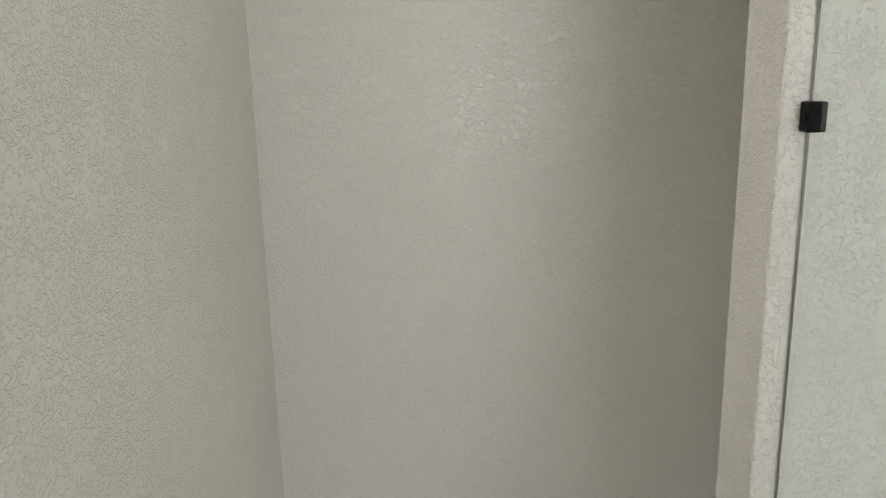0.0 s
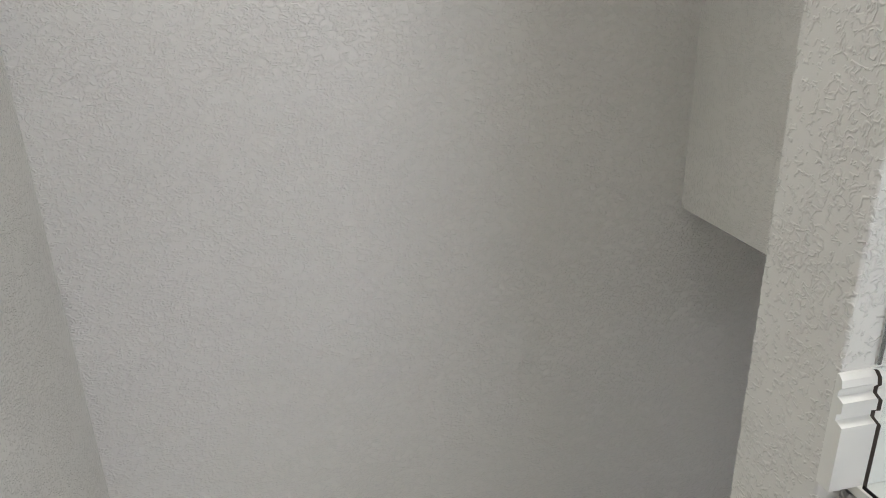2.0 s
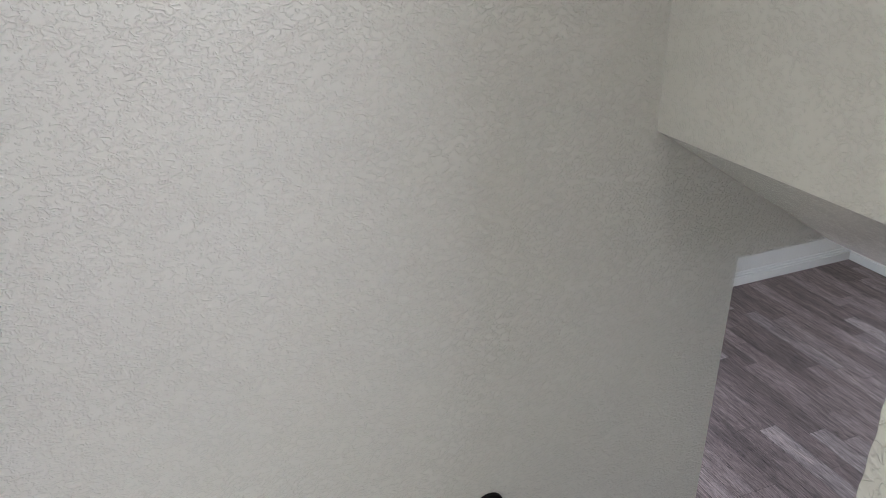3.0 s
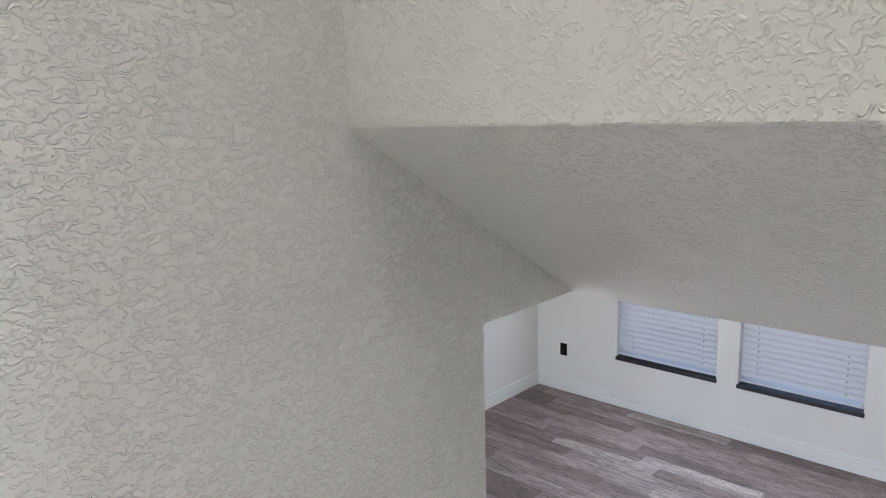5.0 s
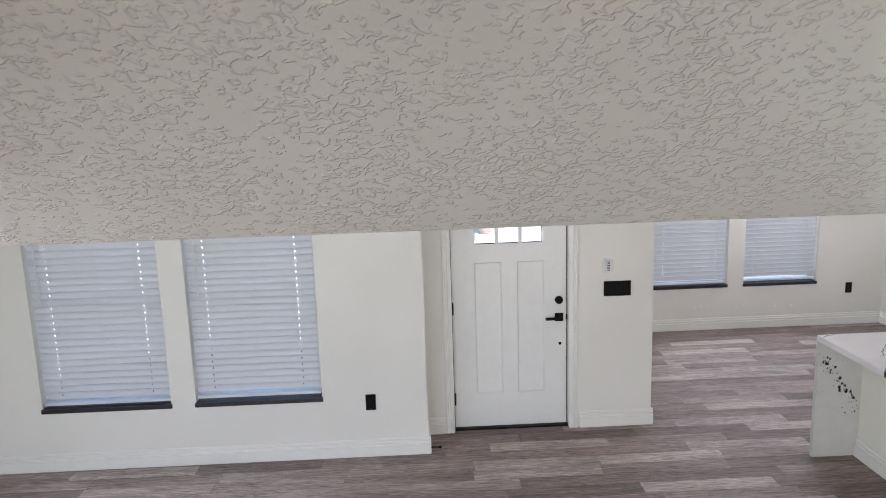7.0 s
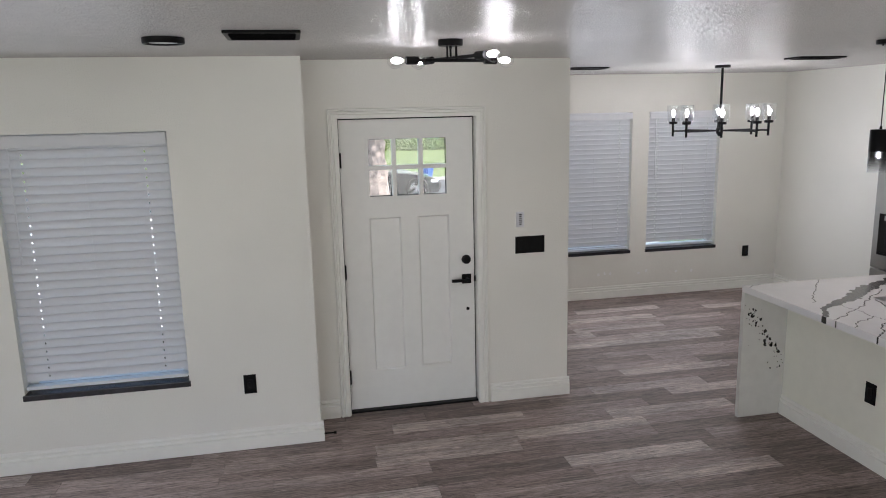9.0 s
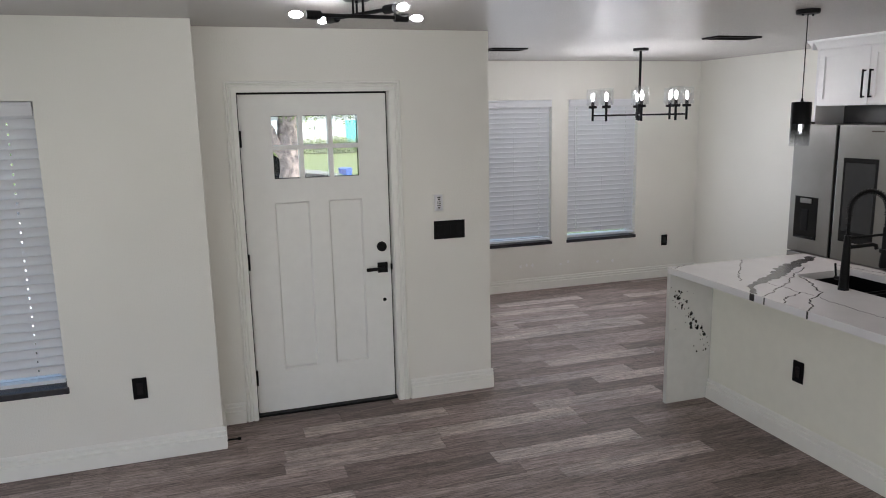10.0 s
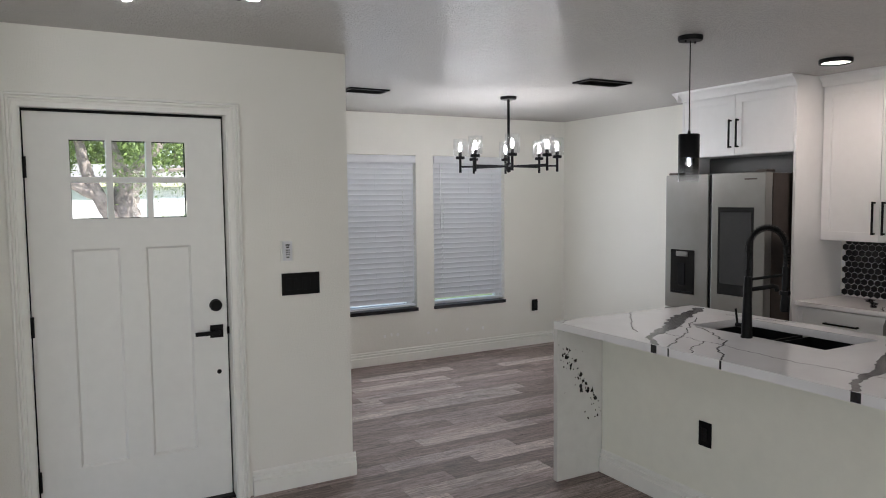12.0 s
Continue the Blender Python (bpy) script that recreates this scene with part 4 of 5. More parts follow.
def island():
    body = thing("kitchen_island", (0, 0, 0), "white-painted kitchen island base with a baseboard", "kitchen island")
    for piece in ((2.872, 3.60, IY0 + 0.05, SY0 - 0.02, 0.0, 0.872), (SX1 + 0.02, 3.60, SY0 - 0.02, SY1 + 0.02, 0.0, 0.872), (SX0 - 0.02, SX1 + 0.02, SY0 - 0.02, SY1 + 0.02, 0.0, 0.66)):
        part("body", boxes(piece), WALL_SMOOTH, body)
    part("back_panel", boxes((2.872, SX0 - 0.02, SY0 - 0.02, IY1 - 0.037, 0.0, 0.872)), WALL_SMOOTH, body)
    part("end_panel", boxes((SX0 - 0.02, 3.60, SY1 + 0.02, IY1 - 0.037, 0.0, 0.872)), WALL_SMOOTH, body)
    part("baseboard", extrude_profile(BB, (2.872, IY0 + 0.05, 0), (0, 1, 0), (-1, 0, 0), IY1 - 0.037 - IY0 - 0.05), TRIM, body, "white stepped baseboard")
    top = thing("island_countertop", (0, 0, 0), "white quartz island top with dark veins and a waterfall end", "countertop")
    z0, z1 = 0.874, 0.915
    slab = bmesh.new()
    outer = ((IX0, IY0), (IX1, IY0), (IX1, IY1 - 0.002), (IX0, IY1 - 0.002))
    inner = ((SX0, SY0), (SX1, SY0), (SX1, SY1), (SX0, SY1))
    ring = {(n, zz): [slab.verts.new((x, y, zz)) for x, y in pts] for n, pts in (("o", outer), ("i", inner)) for zz in (z0, z1)}
    for a, b in ((("o", z0), ("o", z1)), (("o", z1), ("i", z1)), (("i", z1), ("i", z0)), (("i", z0), ("o", z0))):
        for k in range(4):
            m = (k + 1) % 4
            slab.faces.new((ring[a][k], ring[a][m], ring[b][m], ring[b][k]))
    bmesh.ops.recalc_face_normals(slab, faces=slab.faces)
    edges = [e for e in slab.edges if all(v.co.z == z1 for v in e.verts) and all(v in ring["o", z1] for v in e.verts)]
    bmesh.ops.bevel(slab, geom=edges, offset=0.003, segments=2, affect="EDGES")
    part("slab", slab, QUARTZ, top)
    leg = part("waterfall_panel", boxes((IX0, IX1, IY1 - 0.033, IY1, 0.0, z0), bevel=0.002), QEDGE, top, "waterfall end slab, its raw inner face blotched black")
    z = z1 + 0.0006
    vein([(IX0 + 0.003, -1.49), (2.68, -1.33), (2.95, -1.21), (3.22, -1.03), (3.42, -0.93), (3.60, -0.84)], [0.035, 0.04, 0.085, 0.105, 0.085, 0.06], z, 1, VEIN, top)
    vein([(IX0 + 0.003, -2.45), (2.70, -2.36), (2.92, -2.33), (3.12, -2.22), (3.30, -2.15), (3.62, -1.98)], [0.03, 0.036, 0.05, 0.038, 0.042, 0.036], z, 2, VEIN, top)
    for k, (path, w) in enumerate((
            ([(3.12, -0.745), (2.98, -0.86), (2.86, -1.02), (2.68, -1.22)], 0.0058),
            ([(IX0 + 0.003, -1.87), (2.74, -1.70), (2.90, -1.60), (3.02, -1.40), (3.09, -1.28)], 0.0086),
            ([(IX0 + 0.003, -1.56), (2.72, -1.46), (2.86, -1.38), (3.1, -1.22), (3.3, -1.08)], 0.0065),
            ([(2.80, -1.31), (2.80, -1.70), (2.78, -2.05), (2.82, -2.35), (2.86, -2.75), (2.9, -3.3)], 0.0043),
            ([(IX0 + 0.003, -2.68), (2.72, -2.62), (2.95, -2.48), (3.2, -2.38), (3.38, -2.22), (3.6, -2.15)], 0.0072),
            ([(3.52, -1.10), (3.57, -1.35), (3.62, -1.5)], 0.0058),
            ([(IX0 + 0.003, -1.71), (2.66, -1.62), (2.80, -1.56)], 0.0058),
            ([(IX0 + 0.01, -0.80), (2.60, -0.765), (2.68, -0.745)], 0.0058))):
        vein(path, [w] * len(path), z + 0.0003, 10 + k, VEINDARK, top)
    # the veins turn down over the front edge
    for yy, w in ((-1.49, 0.036), (-2.45, 0.038), (-1.87, 0.010), (-1.58, 0.008), (-2.68, 0.008)):
        part("edge_vein", boxes((IX0 - 0.0008, IX0 + 0.001, yy - w / 2, yy + w / 2, z0 + 0.002, z1 - 0.001)), VEINDARK, top)
    rng = random.Random(8)
    for k in range(74):
        f = rng.random()
        x = IX0 + 0.02 + 0.30 * f + rng.uniform(-0.03, 0.03)
        zz = 0.76 - 0.40 * f + rng.gauss(0, 0.22 if k % 4 == 0 else 0.03)
        x = min(max(x, IX0 + 0.008), 2.86)
        zz = min(max(zz, 0.05), 0.86)
        r = rng.choice((0.003, 0.0035, 0.004, 0.007, 0.011)) * (1.25 if k % 4 else 0.7)
        blot = bmesh.new()
        n = 9
        vs = [blot.verts.new((x + r * rng.uniform(0.4, 1.2) * math.cos(2 * math.pi * i / n), IY1 - 0.0336, zz + r * rng.uniform(0.4, 1.5) * math.sin(2 * math.pi * i / n))) for i in range(n)]
        blot.faces.new(vs)
        part("blotch", blot, VEINDARK, leg)
    return top


WALL_SMOOTH = plain("island_paint", (0.82, 0.815, 0.72), 0.5, vary=0.02)
island()


def sink():
    s = thing("sink", (0, 0, 0), "black undermount double-bowl sink", "sink")
    for a, b in ((SY0, -1.62), (-1.58, SY1)):
        t = 0.008
        part("bowl", boxes((SX0, SX1, a, b, 0.675, 0.683), (SX0 - t, SX0, a, b, 0.675, 0.872), (SX1, SX1 + t, a, b, 0.675, 0.872), (SX0, SX1, a, a + t, 0.683, 0.872), (SX0, SX1, b - t, b, 0.683, 0.872)), BLACK, s)
        part("drain", lathe([(0, 0.684), (0.04, 0.684), (0.045, 0.686), (0.03, 0.687), (0, 0.687)], 24, ((SX0 + SX1) / 2, (a + b) / 2, 0)), DARKSTEEL, s, "", True)
    part("divider", boxes((SX0, SX1, -1.62, -1.58, 0.675, 0.845), bevel=0.004), BLACK, s)


def tube(points, r, seg=12, closed=False):
    bm = bmesh.new()
    rings = []
    pts = [Vector(p) for p in points]
    up = Vector((0, 1, 0))
    for k, p in enumerate(pts):
        d = (pts[min(k + 1, len(pts) - 1)] - pts[max(k - 1, 0)]).normalized()
        side = d.cross(up)
        side = side.normalized() if side.length > 1e-4 else Vector((1, 0, 0))
        u = side.cross(d).normalized()
        rings.append([bm.verts.new(p + (side * math.cos(2 * math.pi * i / seg) + u * math.sin(2 * math.pi * i / seg)) * r) for i in range(seg)])
    for a, b in zip(rings, rings[1:]):
        for i in range(seg):
            bm.faces.new((a[i], a[(i + 1) % seg], b[(i + 1) % seg], b[i]))
    bm.faces.new(list(reversed(rings[0])))
    bm.faces.new(rings[-1])
    bmesh.ops.recalc_face_normals(bm, faces=bm.faces)
    return bm


def faucet():
    f = thing("faucet", (3.052, -1.605, 0.915), "tall matte black spring-neck kitchen faucet", "faucet")
    f.rotation_euler = (0, 0, radians(-22))
    part("base", lathe([(0, 0), (0.028, 0), (0.028, 0.008), (0.026, 0.012), (0, 0.012)], 28), BLACK, f, "", True)
    part("column", lathe([(0, 0.01), (0.026, 0.01), (0.0225, 0.12), (0.018, 0.26), (0.016, 0.30), (0, 0.30)], 28), BLACK, f, "", True)
    arch = [(0, 0, 0.30), (0, 0, 0.42)]
    R = 0.098
    for k in range(0, 19):
        a = math.pi * k / 18
        arch.append((R - R * math.cos(a), 0, 0.44 + R * math.sin(a)))
    arch += [(2 * R, 0, 0.40), (2 * R, 0, 0.34)]
    part("hose", tube(arch, 0.009, 12), BLACK, f, "", True)
    spring = []
    dense = []
    for a, b in zip(arch, arch[1:]):
        for k in range(12):
            dense.append(Vector(a).lerp(Vector(b), k / 12))
    total = 0.0
    for k in range(len(dense) - 1):
        d = (dense[k + 1] - dense[k])
        total += d.length
        dn = d.normalized()
        side = Vector((0, 1, 0))
        u = side.cross(dn)
        ph = total / 0.0145 * 2 * math.pi
        spring.append(dense[k] + side * (0.0155 * math.cos(ph)) + u * (0.0155 * math.sin(ph)))
    part("spring", tube(spring, 0.0026, 6), BLACK, f, "coiled black spring", True)
    head = part("spray_head", lathe([(0, 0.345), (0.013, 0.345), (0.015, 0.33), (0.015, 0.20), (0.019, 0.17), (0.021, 0.13), (0.018, 0.122), (0, 0.122)], 24, (2 * R, 0, 0)), BLACK, f, "", True)
    part("collar", lathe([(0.0, 0.225), (0.024, 0.225), (0.026, 0.215), (0.024, 0.205), (0, 0.205)], 24, (2 * R, 0, 0)), BLACK, head, "", True)
    part("holder_arm", rod((0, 0, 0.285), (2 * R, 0, 0.305), 0.007, seg=12), BLACK, f)
    part("spout", tube([(0, 0, 0.235), (0.05, 0, 0.24), (0.13, 0, 0.25), (0.15, 0, 0.245), (0.155, 0, 0.225)], 0.011, 14), BLACK, f, "", True)
    lev = part("handle", rod((0, -0.0, 0.055), (-0.02, 0.06, 0.055), 0.011, seg=14), BLACK, f)
    part("lever", rod((-0.018, 0.055, 0.055), (-0.024, 0.062, 0.135), 0.0055, seg=10), BLACK, lev)


sink()
faucet()


# ---- kitchen wall ----
def shaker(name, parent, x, y0, y1, z0, z1, rail=0.055):
    """A shaker door facing -x at x, from y0 to y1."""
    d = part(name, boxes((x, x + 0.019, y0, y1, z0, z0 + rail), (x, x + 0.019, y0, y1, z1 - rail, z1), (x, x + 0.019, y0, y0 + rail, z0 + rail, z1 - rail), (x, x + 0.019, y1 - rail, y1, z0 + rail, z1 - rail)), CABINET, parent)
    part("panel", boxes((x + 0.009, x + 0.017, y0 + rail, y1 - rail, z0 + rail, z1 - rail)), CABINET, d)
    return d


def bar_pull(parent, x, y, z, length, upright=True):
    h = length / 2
    if upright:
        part("handle", boxes((x - 0.034, x - 0.024, y - 0.006, y + 0.006, z - h, z + h), (x - 0.026, x, y - 0.005, y + 0.005, z - h + 0.002, z - h + 0.014), (x - 0.026, x, y - 0.005, y + 0.005, z + h - 0.014, z + h - 0.002), bevel=0.0015), BLACK, parent, "black bar pull")
    else:
        part("handle", boxes((x - 0.034, x - 0.024, y - h, y + h, z - 0.006, z + 0.006), (x - 0.026, x, y - h + 0.002, y - h + 0.014, z - 0.005, z + 0.005), (x - 0.026, x, y + h - 0.014, y + h - 0.002, z - 0.005, z + 0.005), bevel=0.0015), BLACK, parent, "black bar pull")


CX, CY0, CY1, CZ0, CZ1 = 4.57, -0.795, 0.205, 1.905, 2.35


def fridge_cabinet():
    c = thing("fridge_cabinet", (0, 0, 0), "white shaker cabinet enclosing the fridge, with crown moulding", "cabinet")
    part("body", boxes((CX + 0.021, XK - 0.002, CY0 + 0.02, CY1 - 0.02, CZ0, H - 0.001)), CABINET, c)
    part("side_panel", boxes((CX, XK - 0.002, CY0 - 0.0, CY0 + 0.019, 0, H - 0.001)), CABINET, c, "tall white end panel")
    part("side_panel", boxes((CX, XK - 0.002, CY1 - 0.019, CY1, 0, H - 0.001)), CABINET, c, "tall white end panel")
    mid = (CY0 + CY1) / 2
    d = shaker("door", c, CX, mid + 0.002, CY1 - 0.022, CZ0 + 0.004, CZ1 - 0.004)
    bar_pull(d, CX, mid + 0.032, CZ0 + 0.16, 0.21)
    d = shaker("door", c, CX, CY0 + 0.022, mid - 0.002, CZ0 + 0.004, CZ1 - 0.004)
    bar_pull(d, CX, mid - 0.032, CZ0 + 0.16, 0.21)
    pr = [(0, 0), (0.008, 0), (0.012, 0.012), (0.022, 0.03), (0.042, 0.05), (0.058, 0.06), (0.062, 0.075), (0, 0.075)]
    part("crown", extrude_profile(pr, (CX, CY0 - 0.0, CZ1), (0, 1, 0), (-1, 0, 0), CY1 - CY0), CABINET, c, "white crown moulding")
    part("crown", extrude_profile(pr, (CX - 0.055, CY1, CZ1), (1, 0, 0), (0, 1, 0), XK - CX), CABINET, c, "white crown moulding")
    # dark grey sheet set back across the gap above the fridge
    part("gap_back", boxes((CX + 0.3, CX + 0.31, CY0 + 0.02, CY1 - 0.02, 1.76, CZ0)), plain("gap_grey", (0.07, 0.07, 0.072), 0.4), c, "dark grey sheet set back in the gap over the fridge")


def fridge():
    f = thing("refrigerator", (0, 0, 0), "stainless steel french-door refrigerator with a black touch screen", "refrigerator")
    x = 4.30
    y0, ym, y1 = -0.765, -0.318, 0.112
    z0, z1 = 0.75, 1.765
    part("body", boxes((x + 0.085, 5.08, y0 + 0.004, y1 - 0.004, 0.03, 1.76), bevel=0.004), DARKSTEEL, f, "dark grey body")
    dl = part("door", boxes((x, x + 0.075, ym + 0.022, y1, z0, z1), bevel=0.006), STEEL, f)
    dr = part("door", boxes((x, x + 0.075, y0, ym - 0.006, z0, z1), bevel=0.006), STEEL, f)
    part("door_gap", boxes((x + 0.012, x + 0.074, ym - 0.005, ym + 0.021, z0, z1 - 0.004)), SCREEN, f)
    for a, b in ((0.40, 0.742), (0.05, 0.392)):
        part("drawer", boxes((x, x + 0.075, y0, y1, a, b), bevel=0.006), STEEL, f)
    disp = part("dispenser", boxes((x - 0.002, x + 0.001, -0.175, 0.055, 0.865, 1.20)), SCREEN, dl, "black water dispenser recess")
    part("spout", boxes((x - 0.012, x - 0.002, -0.115, -0.005, 1.15, 1.188), bevel=0.004), STEEL, disp, "small steel spout bar")
    part("tray", boxes((x - 0.008, x - 0.002, -0.16, 0.04, 0.872, 0.884)), BLACK, disp)
    part("paddle", boxes((x - 0.007, x - 0.002, -0.085, -0.02, 0.93, 1.10), bevel=0.002), BLACKPL, disp)
    scr = part("screen", boxes((x - 0.003, x + 0.001, -0.68, -0.385, 0.90, 1.525), bevel=0.001), SCREEN, dr, "black touch screen panel")
    part("display", boxes((x - 0.0036, x - 0.003, -0.66, -0.405, 0.98, 1.49)), plain("display", (0.035, 0.036, 0.038), 0.12), scr)
    for y in (y0 + 0.05, y1 - 0.05):
        part("hinge_cover", boxes((x + 0.02, x + 0.11, y - 0.04, y + 0.04, z1, z1 + 0.018), bevel=0.004), DARKSTEEL, f)
    part("badge", boxes((x - 0.001, x + 0.001, -0.70, -0.60, 1.715, 1.725)), DARKSTEEL, dr)


UX = 4.845


def upper_cabinet(y0, y1, z0, z1, label):
    c = thing("wall_cabinet", (0, 0, 0), label, "cabinet", "wall cabinets")
    part("body", boxes((UX + 0.021, XK - 0.002, y0, y1, z0, H - 0.001)), CABINET, c)
    mid = (y0 + y1) / 2 if y0 < -2 else -1.213
    for a, b, s in ((mid + 0.002, y1 - 0.012, 1), (y0 + 0.002, mid - 0.002, -1)):
        d = shaker("door", c, UX, a, b, z0 + 0.004, z1 - 0.004, 0.06)
        bar_pull(d, UX, mid + 0.033 * s, z0 + 0.16, 0.22)
    pr = [(0, 0), (0.008, 0), (0.02, 0.03), (0.045, 0.055), (0.05, 0.072), (0, 0.072)]
    part("crown", extrude_profile(pr, (UX, y0, z1), (0, 1, 0), (-1, 0, 0), y1 - y0 - 0.002), CABINET, c)
    return c


def base_cabinet(y0, y1, label):
    c = thing("base_cabinet", (0, 0, 0), label, "cabinet", "base cabinets")
    x = 4.62
    part("body", boxes((x + 0.021, XK - 0.002, y0, y1, 0.10, 0.844)), CABINET, c)
    part("toe_kick", boxes((x + 0.07, XK - 0.01, y0, y1, 0, 0.10)), CABINET, c)
    d = shaker("drawer", c, x, y0 + 0.003, y1 - 0.003, 0.67, 0.835, 0.035)
    bar_pull(d, x, (y0 + y1) / 2 - 0.01, 0.748, 0.23, False)
    mid = (y0 + y1) / 2
    for a, b, s in ((mid + 0.002, y1 - 0.003, 1), (y0 + 0.003, mid - 0.002, -1)):
        d = shaker("door", c, x, a, b, 0.11, 0.662)
        bar_pull(d, x, mid + 0.035 * s, 0.52, 0.2)
    return c


fridge_cabinet()
fridge()
upper_cabinet(-1.488, CY0 - 0.002, 1.288, 2.352, "tall white shaker wall cabinet above the black tile")
base_cabinet(-1.425, CY0 - 0.002, "white shaker base cabinet with a drawer")
kt = thing("kitchen_countertop", (0, 0, 0), "white quartz counter with a dark vein beside the range", "countertop")
part("slab", boxes((4.595, XK - 0.002, -1.43, CY0 - 0.002, 0.846, 0.876), bevel=0.002), QUARTZ, kt)
vein([(4.70, -1.27), (4.85, -1.20), (5.0, -1.09), (5.10, -1.03)], [0.05, 0.04, 0.06, 0.04], 0.8768, 31, VEINDARK, kt)
vein([(4.62, -1.38), (4.72, -1.31), (4.8, -1.3)], [0.008, 0.01, 0.006], 0.8768, 32, VEINDARK, kt)


def cooker():
    r = thing("range", (0, 0, 0), "stainless steel slide-in range with front knobs", "range")
    y0, y1 = -2.19, -1.435
    part("body", boxes((4.60, XK - 0.01, y0, y1, 0.02, 0.875)), STEEL, r)
    part("oven_door", boxes((4.555, 4.598, y0 + 0.004, y1 - 0.004, 0.20, 0.72), bevel=0.004), STEEL, r)
    part("door_handle", rod((4.52, y0 + 0.06, 0.68), (4.52, y1 - 0.06, 0.68), 0.011, seg=12), STEEL, r)
    panel = part("control_panel", prism([(4.525, 0.73), (4.525, 0.80), (4.575, 0.885), (4.62, 0.885), (4.62, 0.73)], "y", y0 + 0.002, y1 - 0.002), STEEL, r)
    for k in range(5):
        y = y1 - 0.09 - k * (0.09 if k < 2 else 0.135)
        kn = part("knob", lathe([(0, 0.036), (0.021, 0.036), (0.024, 0.03), (0.026, 0.006), (0.03, 0.0), (0, 0)], 24), STEEL, panel, "round steel knob", True)
        kn.matrix_basis = pose(4.548, y, 0.838, 0, -59, 0)
        g = part("grip", boxes((-0.022, 0.022, -0.005, 0.005, 0.034, 0.05), bevel=0.002), STEEL, kn)
    top = part("cooktop", boxes((4.60, XK - 0.01, y0 + 0.01, y1 - 0.01, 0.878, 0.886)), SCREEN, r, "black glass cooktop")
    for x, y in ((4.74, -1.62), (4.74, -2.0), (4.98, -1.62), (4.98, -2.0)):
        part("burner", lathe([(0.085, 0.8862), (0.09, 0.8868), (0.095, 0.8862)], 28, (x, y, 0)), DARKSTEEL, top)


def hood():
    h = thing("range_hood", (0, 0, 0), "black chimney range hood above the range", "range hood")
    part("canopy", prism([(-1.50, 1.50), (-1.50, 1.535), (-1.66, 1.64), (-2.04, 1.64), (-2.2, 1.535), (-2.2, 1.50)], "x", 4.70, XK - 0.01), BLACK, h)
    part("chimney", boxes((4.86, XK - 0.01, -2.0, -1.70, 1.64, H - 0.002)), BLACK, h)


cooker()
hood()


def backsplash():
    s = tagged(new("backsplash"), "black hexagonal tile backsplash with pale grout", "backsplash", "", "structure")
    part("grout_bed", boxes((XK - 0.006, XK - 0.002, -2.3, CY0 - 0.01, 0.878, 1.50)), GROUT, s)
    R = 0.027
    bm = bmesh.new()
    pts = [(R * 0.935 * math.sin(math.pi / 3 * k), R * 0.935 * math.cos(math.pi / 3 * k)) for k in range(6)]
    lo = [bm.verts.new((0, u, v)) for u, v in pts]
    hi = [bm.verts.new((-0.0035, u * 0.97, v * 0.97)) for u, v in pts]
    for k in range(6):
        bm.faces.new((lo[k], lo[(k + 1) % 6], hi[(k + 1) % 6], hi[k]))
    bm.faces.new(hi)
    bmesh.ops.recalc_face_normals(bm, faces=bm.faces)
    me = mesh_of("tile", bm, HEX)
    w = R * math.sqrt(3)
    row = 0
    z = 0.878 + R
    n = 0
    while z < 1.28:
        y = CY0 - 0.035 - (w / 2 if row % 2 else 0)
        while y > -1.75:
            if n < 300:
                t = new("tile", me)
                t.parent = s
                t.location = (XK - 0.006, y, z)
                n += 1
            y -= w
        z += R * 1.5
        row += 1


backsplash()
wo = thing("outlet", (XK - 0.0095, -1.15, 1.13), "black outlet set in the black tile", "outlet", "black outlets")
wo.rotation_euler = (0, 0, radians(-90))
part("cover_plate", boxes((-0.038, 0.038, -0.007, 0, -0.062, 0.062), bevel=0.003), BLACKPL, wo)
part("socket_face", boxes((-0.017, 0.017, -0.0095, -0.007, -0.034, 0.034), bevel=0.001), SCREEN, wo)


# touched-up paint spots low on the dining wall
spot_paint = plain("touch_up_paint", (0.86, 0.86, 0.85), 0.3)
spots = bpy.data.objects["wall_dining_front"]
rng = random.Random(14)
for cx, cz in ((2.92, 0.27), (2.99, 0.28), (3.06, 0.275), (3.40, 0.26), (3.49, 0.28), (3.86, 0.25), (4.05, 0.245)):
    blot = bmesh.new()
    blot.faces.new([blot.verts.new((cx + rng.uniform(0.4, 1) * 0.022 * math.cos(math.pi * i / 4), YD - 0.0012, cz + rng.uniform(0.4, 1) * 0.026 * math.sin(math.pi * i / 4))) for i in range(8)])
    part("paint_spot", blot, spot_paint, spots)

# ---- outside ----
GZ = -0.5
GRASS = plain("lawn", (0.13, 0.17, 0.05), 0.9, vary=0.35, scale=3.0, bump=0.5)
ASPHALT = plain("asphalt", (0.075, 0.075, 0.078), 0.85, vary=0.25, scale=6.0, bump=0.4)
BARK = plain("bark", (0.28, 0.23, 0.205), 0.9, vary=0.5, scale=9.0, bump=1.0)
LEAF = plain("leaf", (0.15, 0.21, 0.055), 0.6, vary=0.5, scale=2.0)
STUCCO = plain("stucco", (0.82, 0.80, 0.77), 0.85, vary=0.05, bump=0.3)
CARPAINT = plain("car_paint", (0.008, 0.010, 0.014), 0.15, vary=0.1, spec=0.2)
TYRE = plain("tyre", (0.02, 0.02, 0.02), 0.8)
ALLOY = plain("alloy", (0.5, 0.5, 0.52), 0.3, metal=1.0)
BLUEBIN = plain("blue_plastic", (0.02, 0.10, 0.55), 0.4)
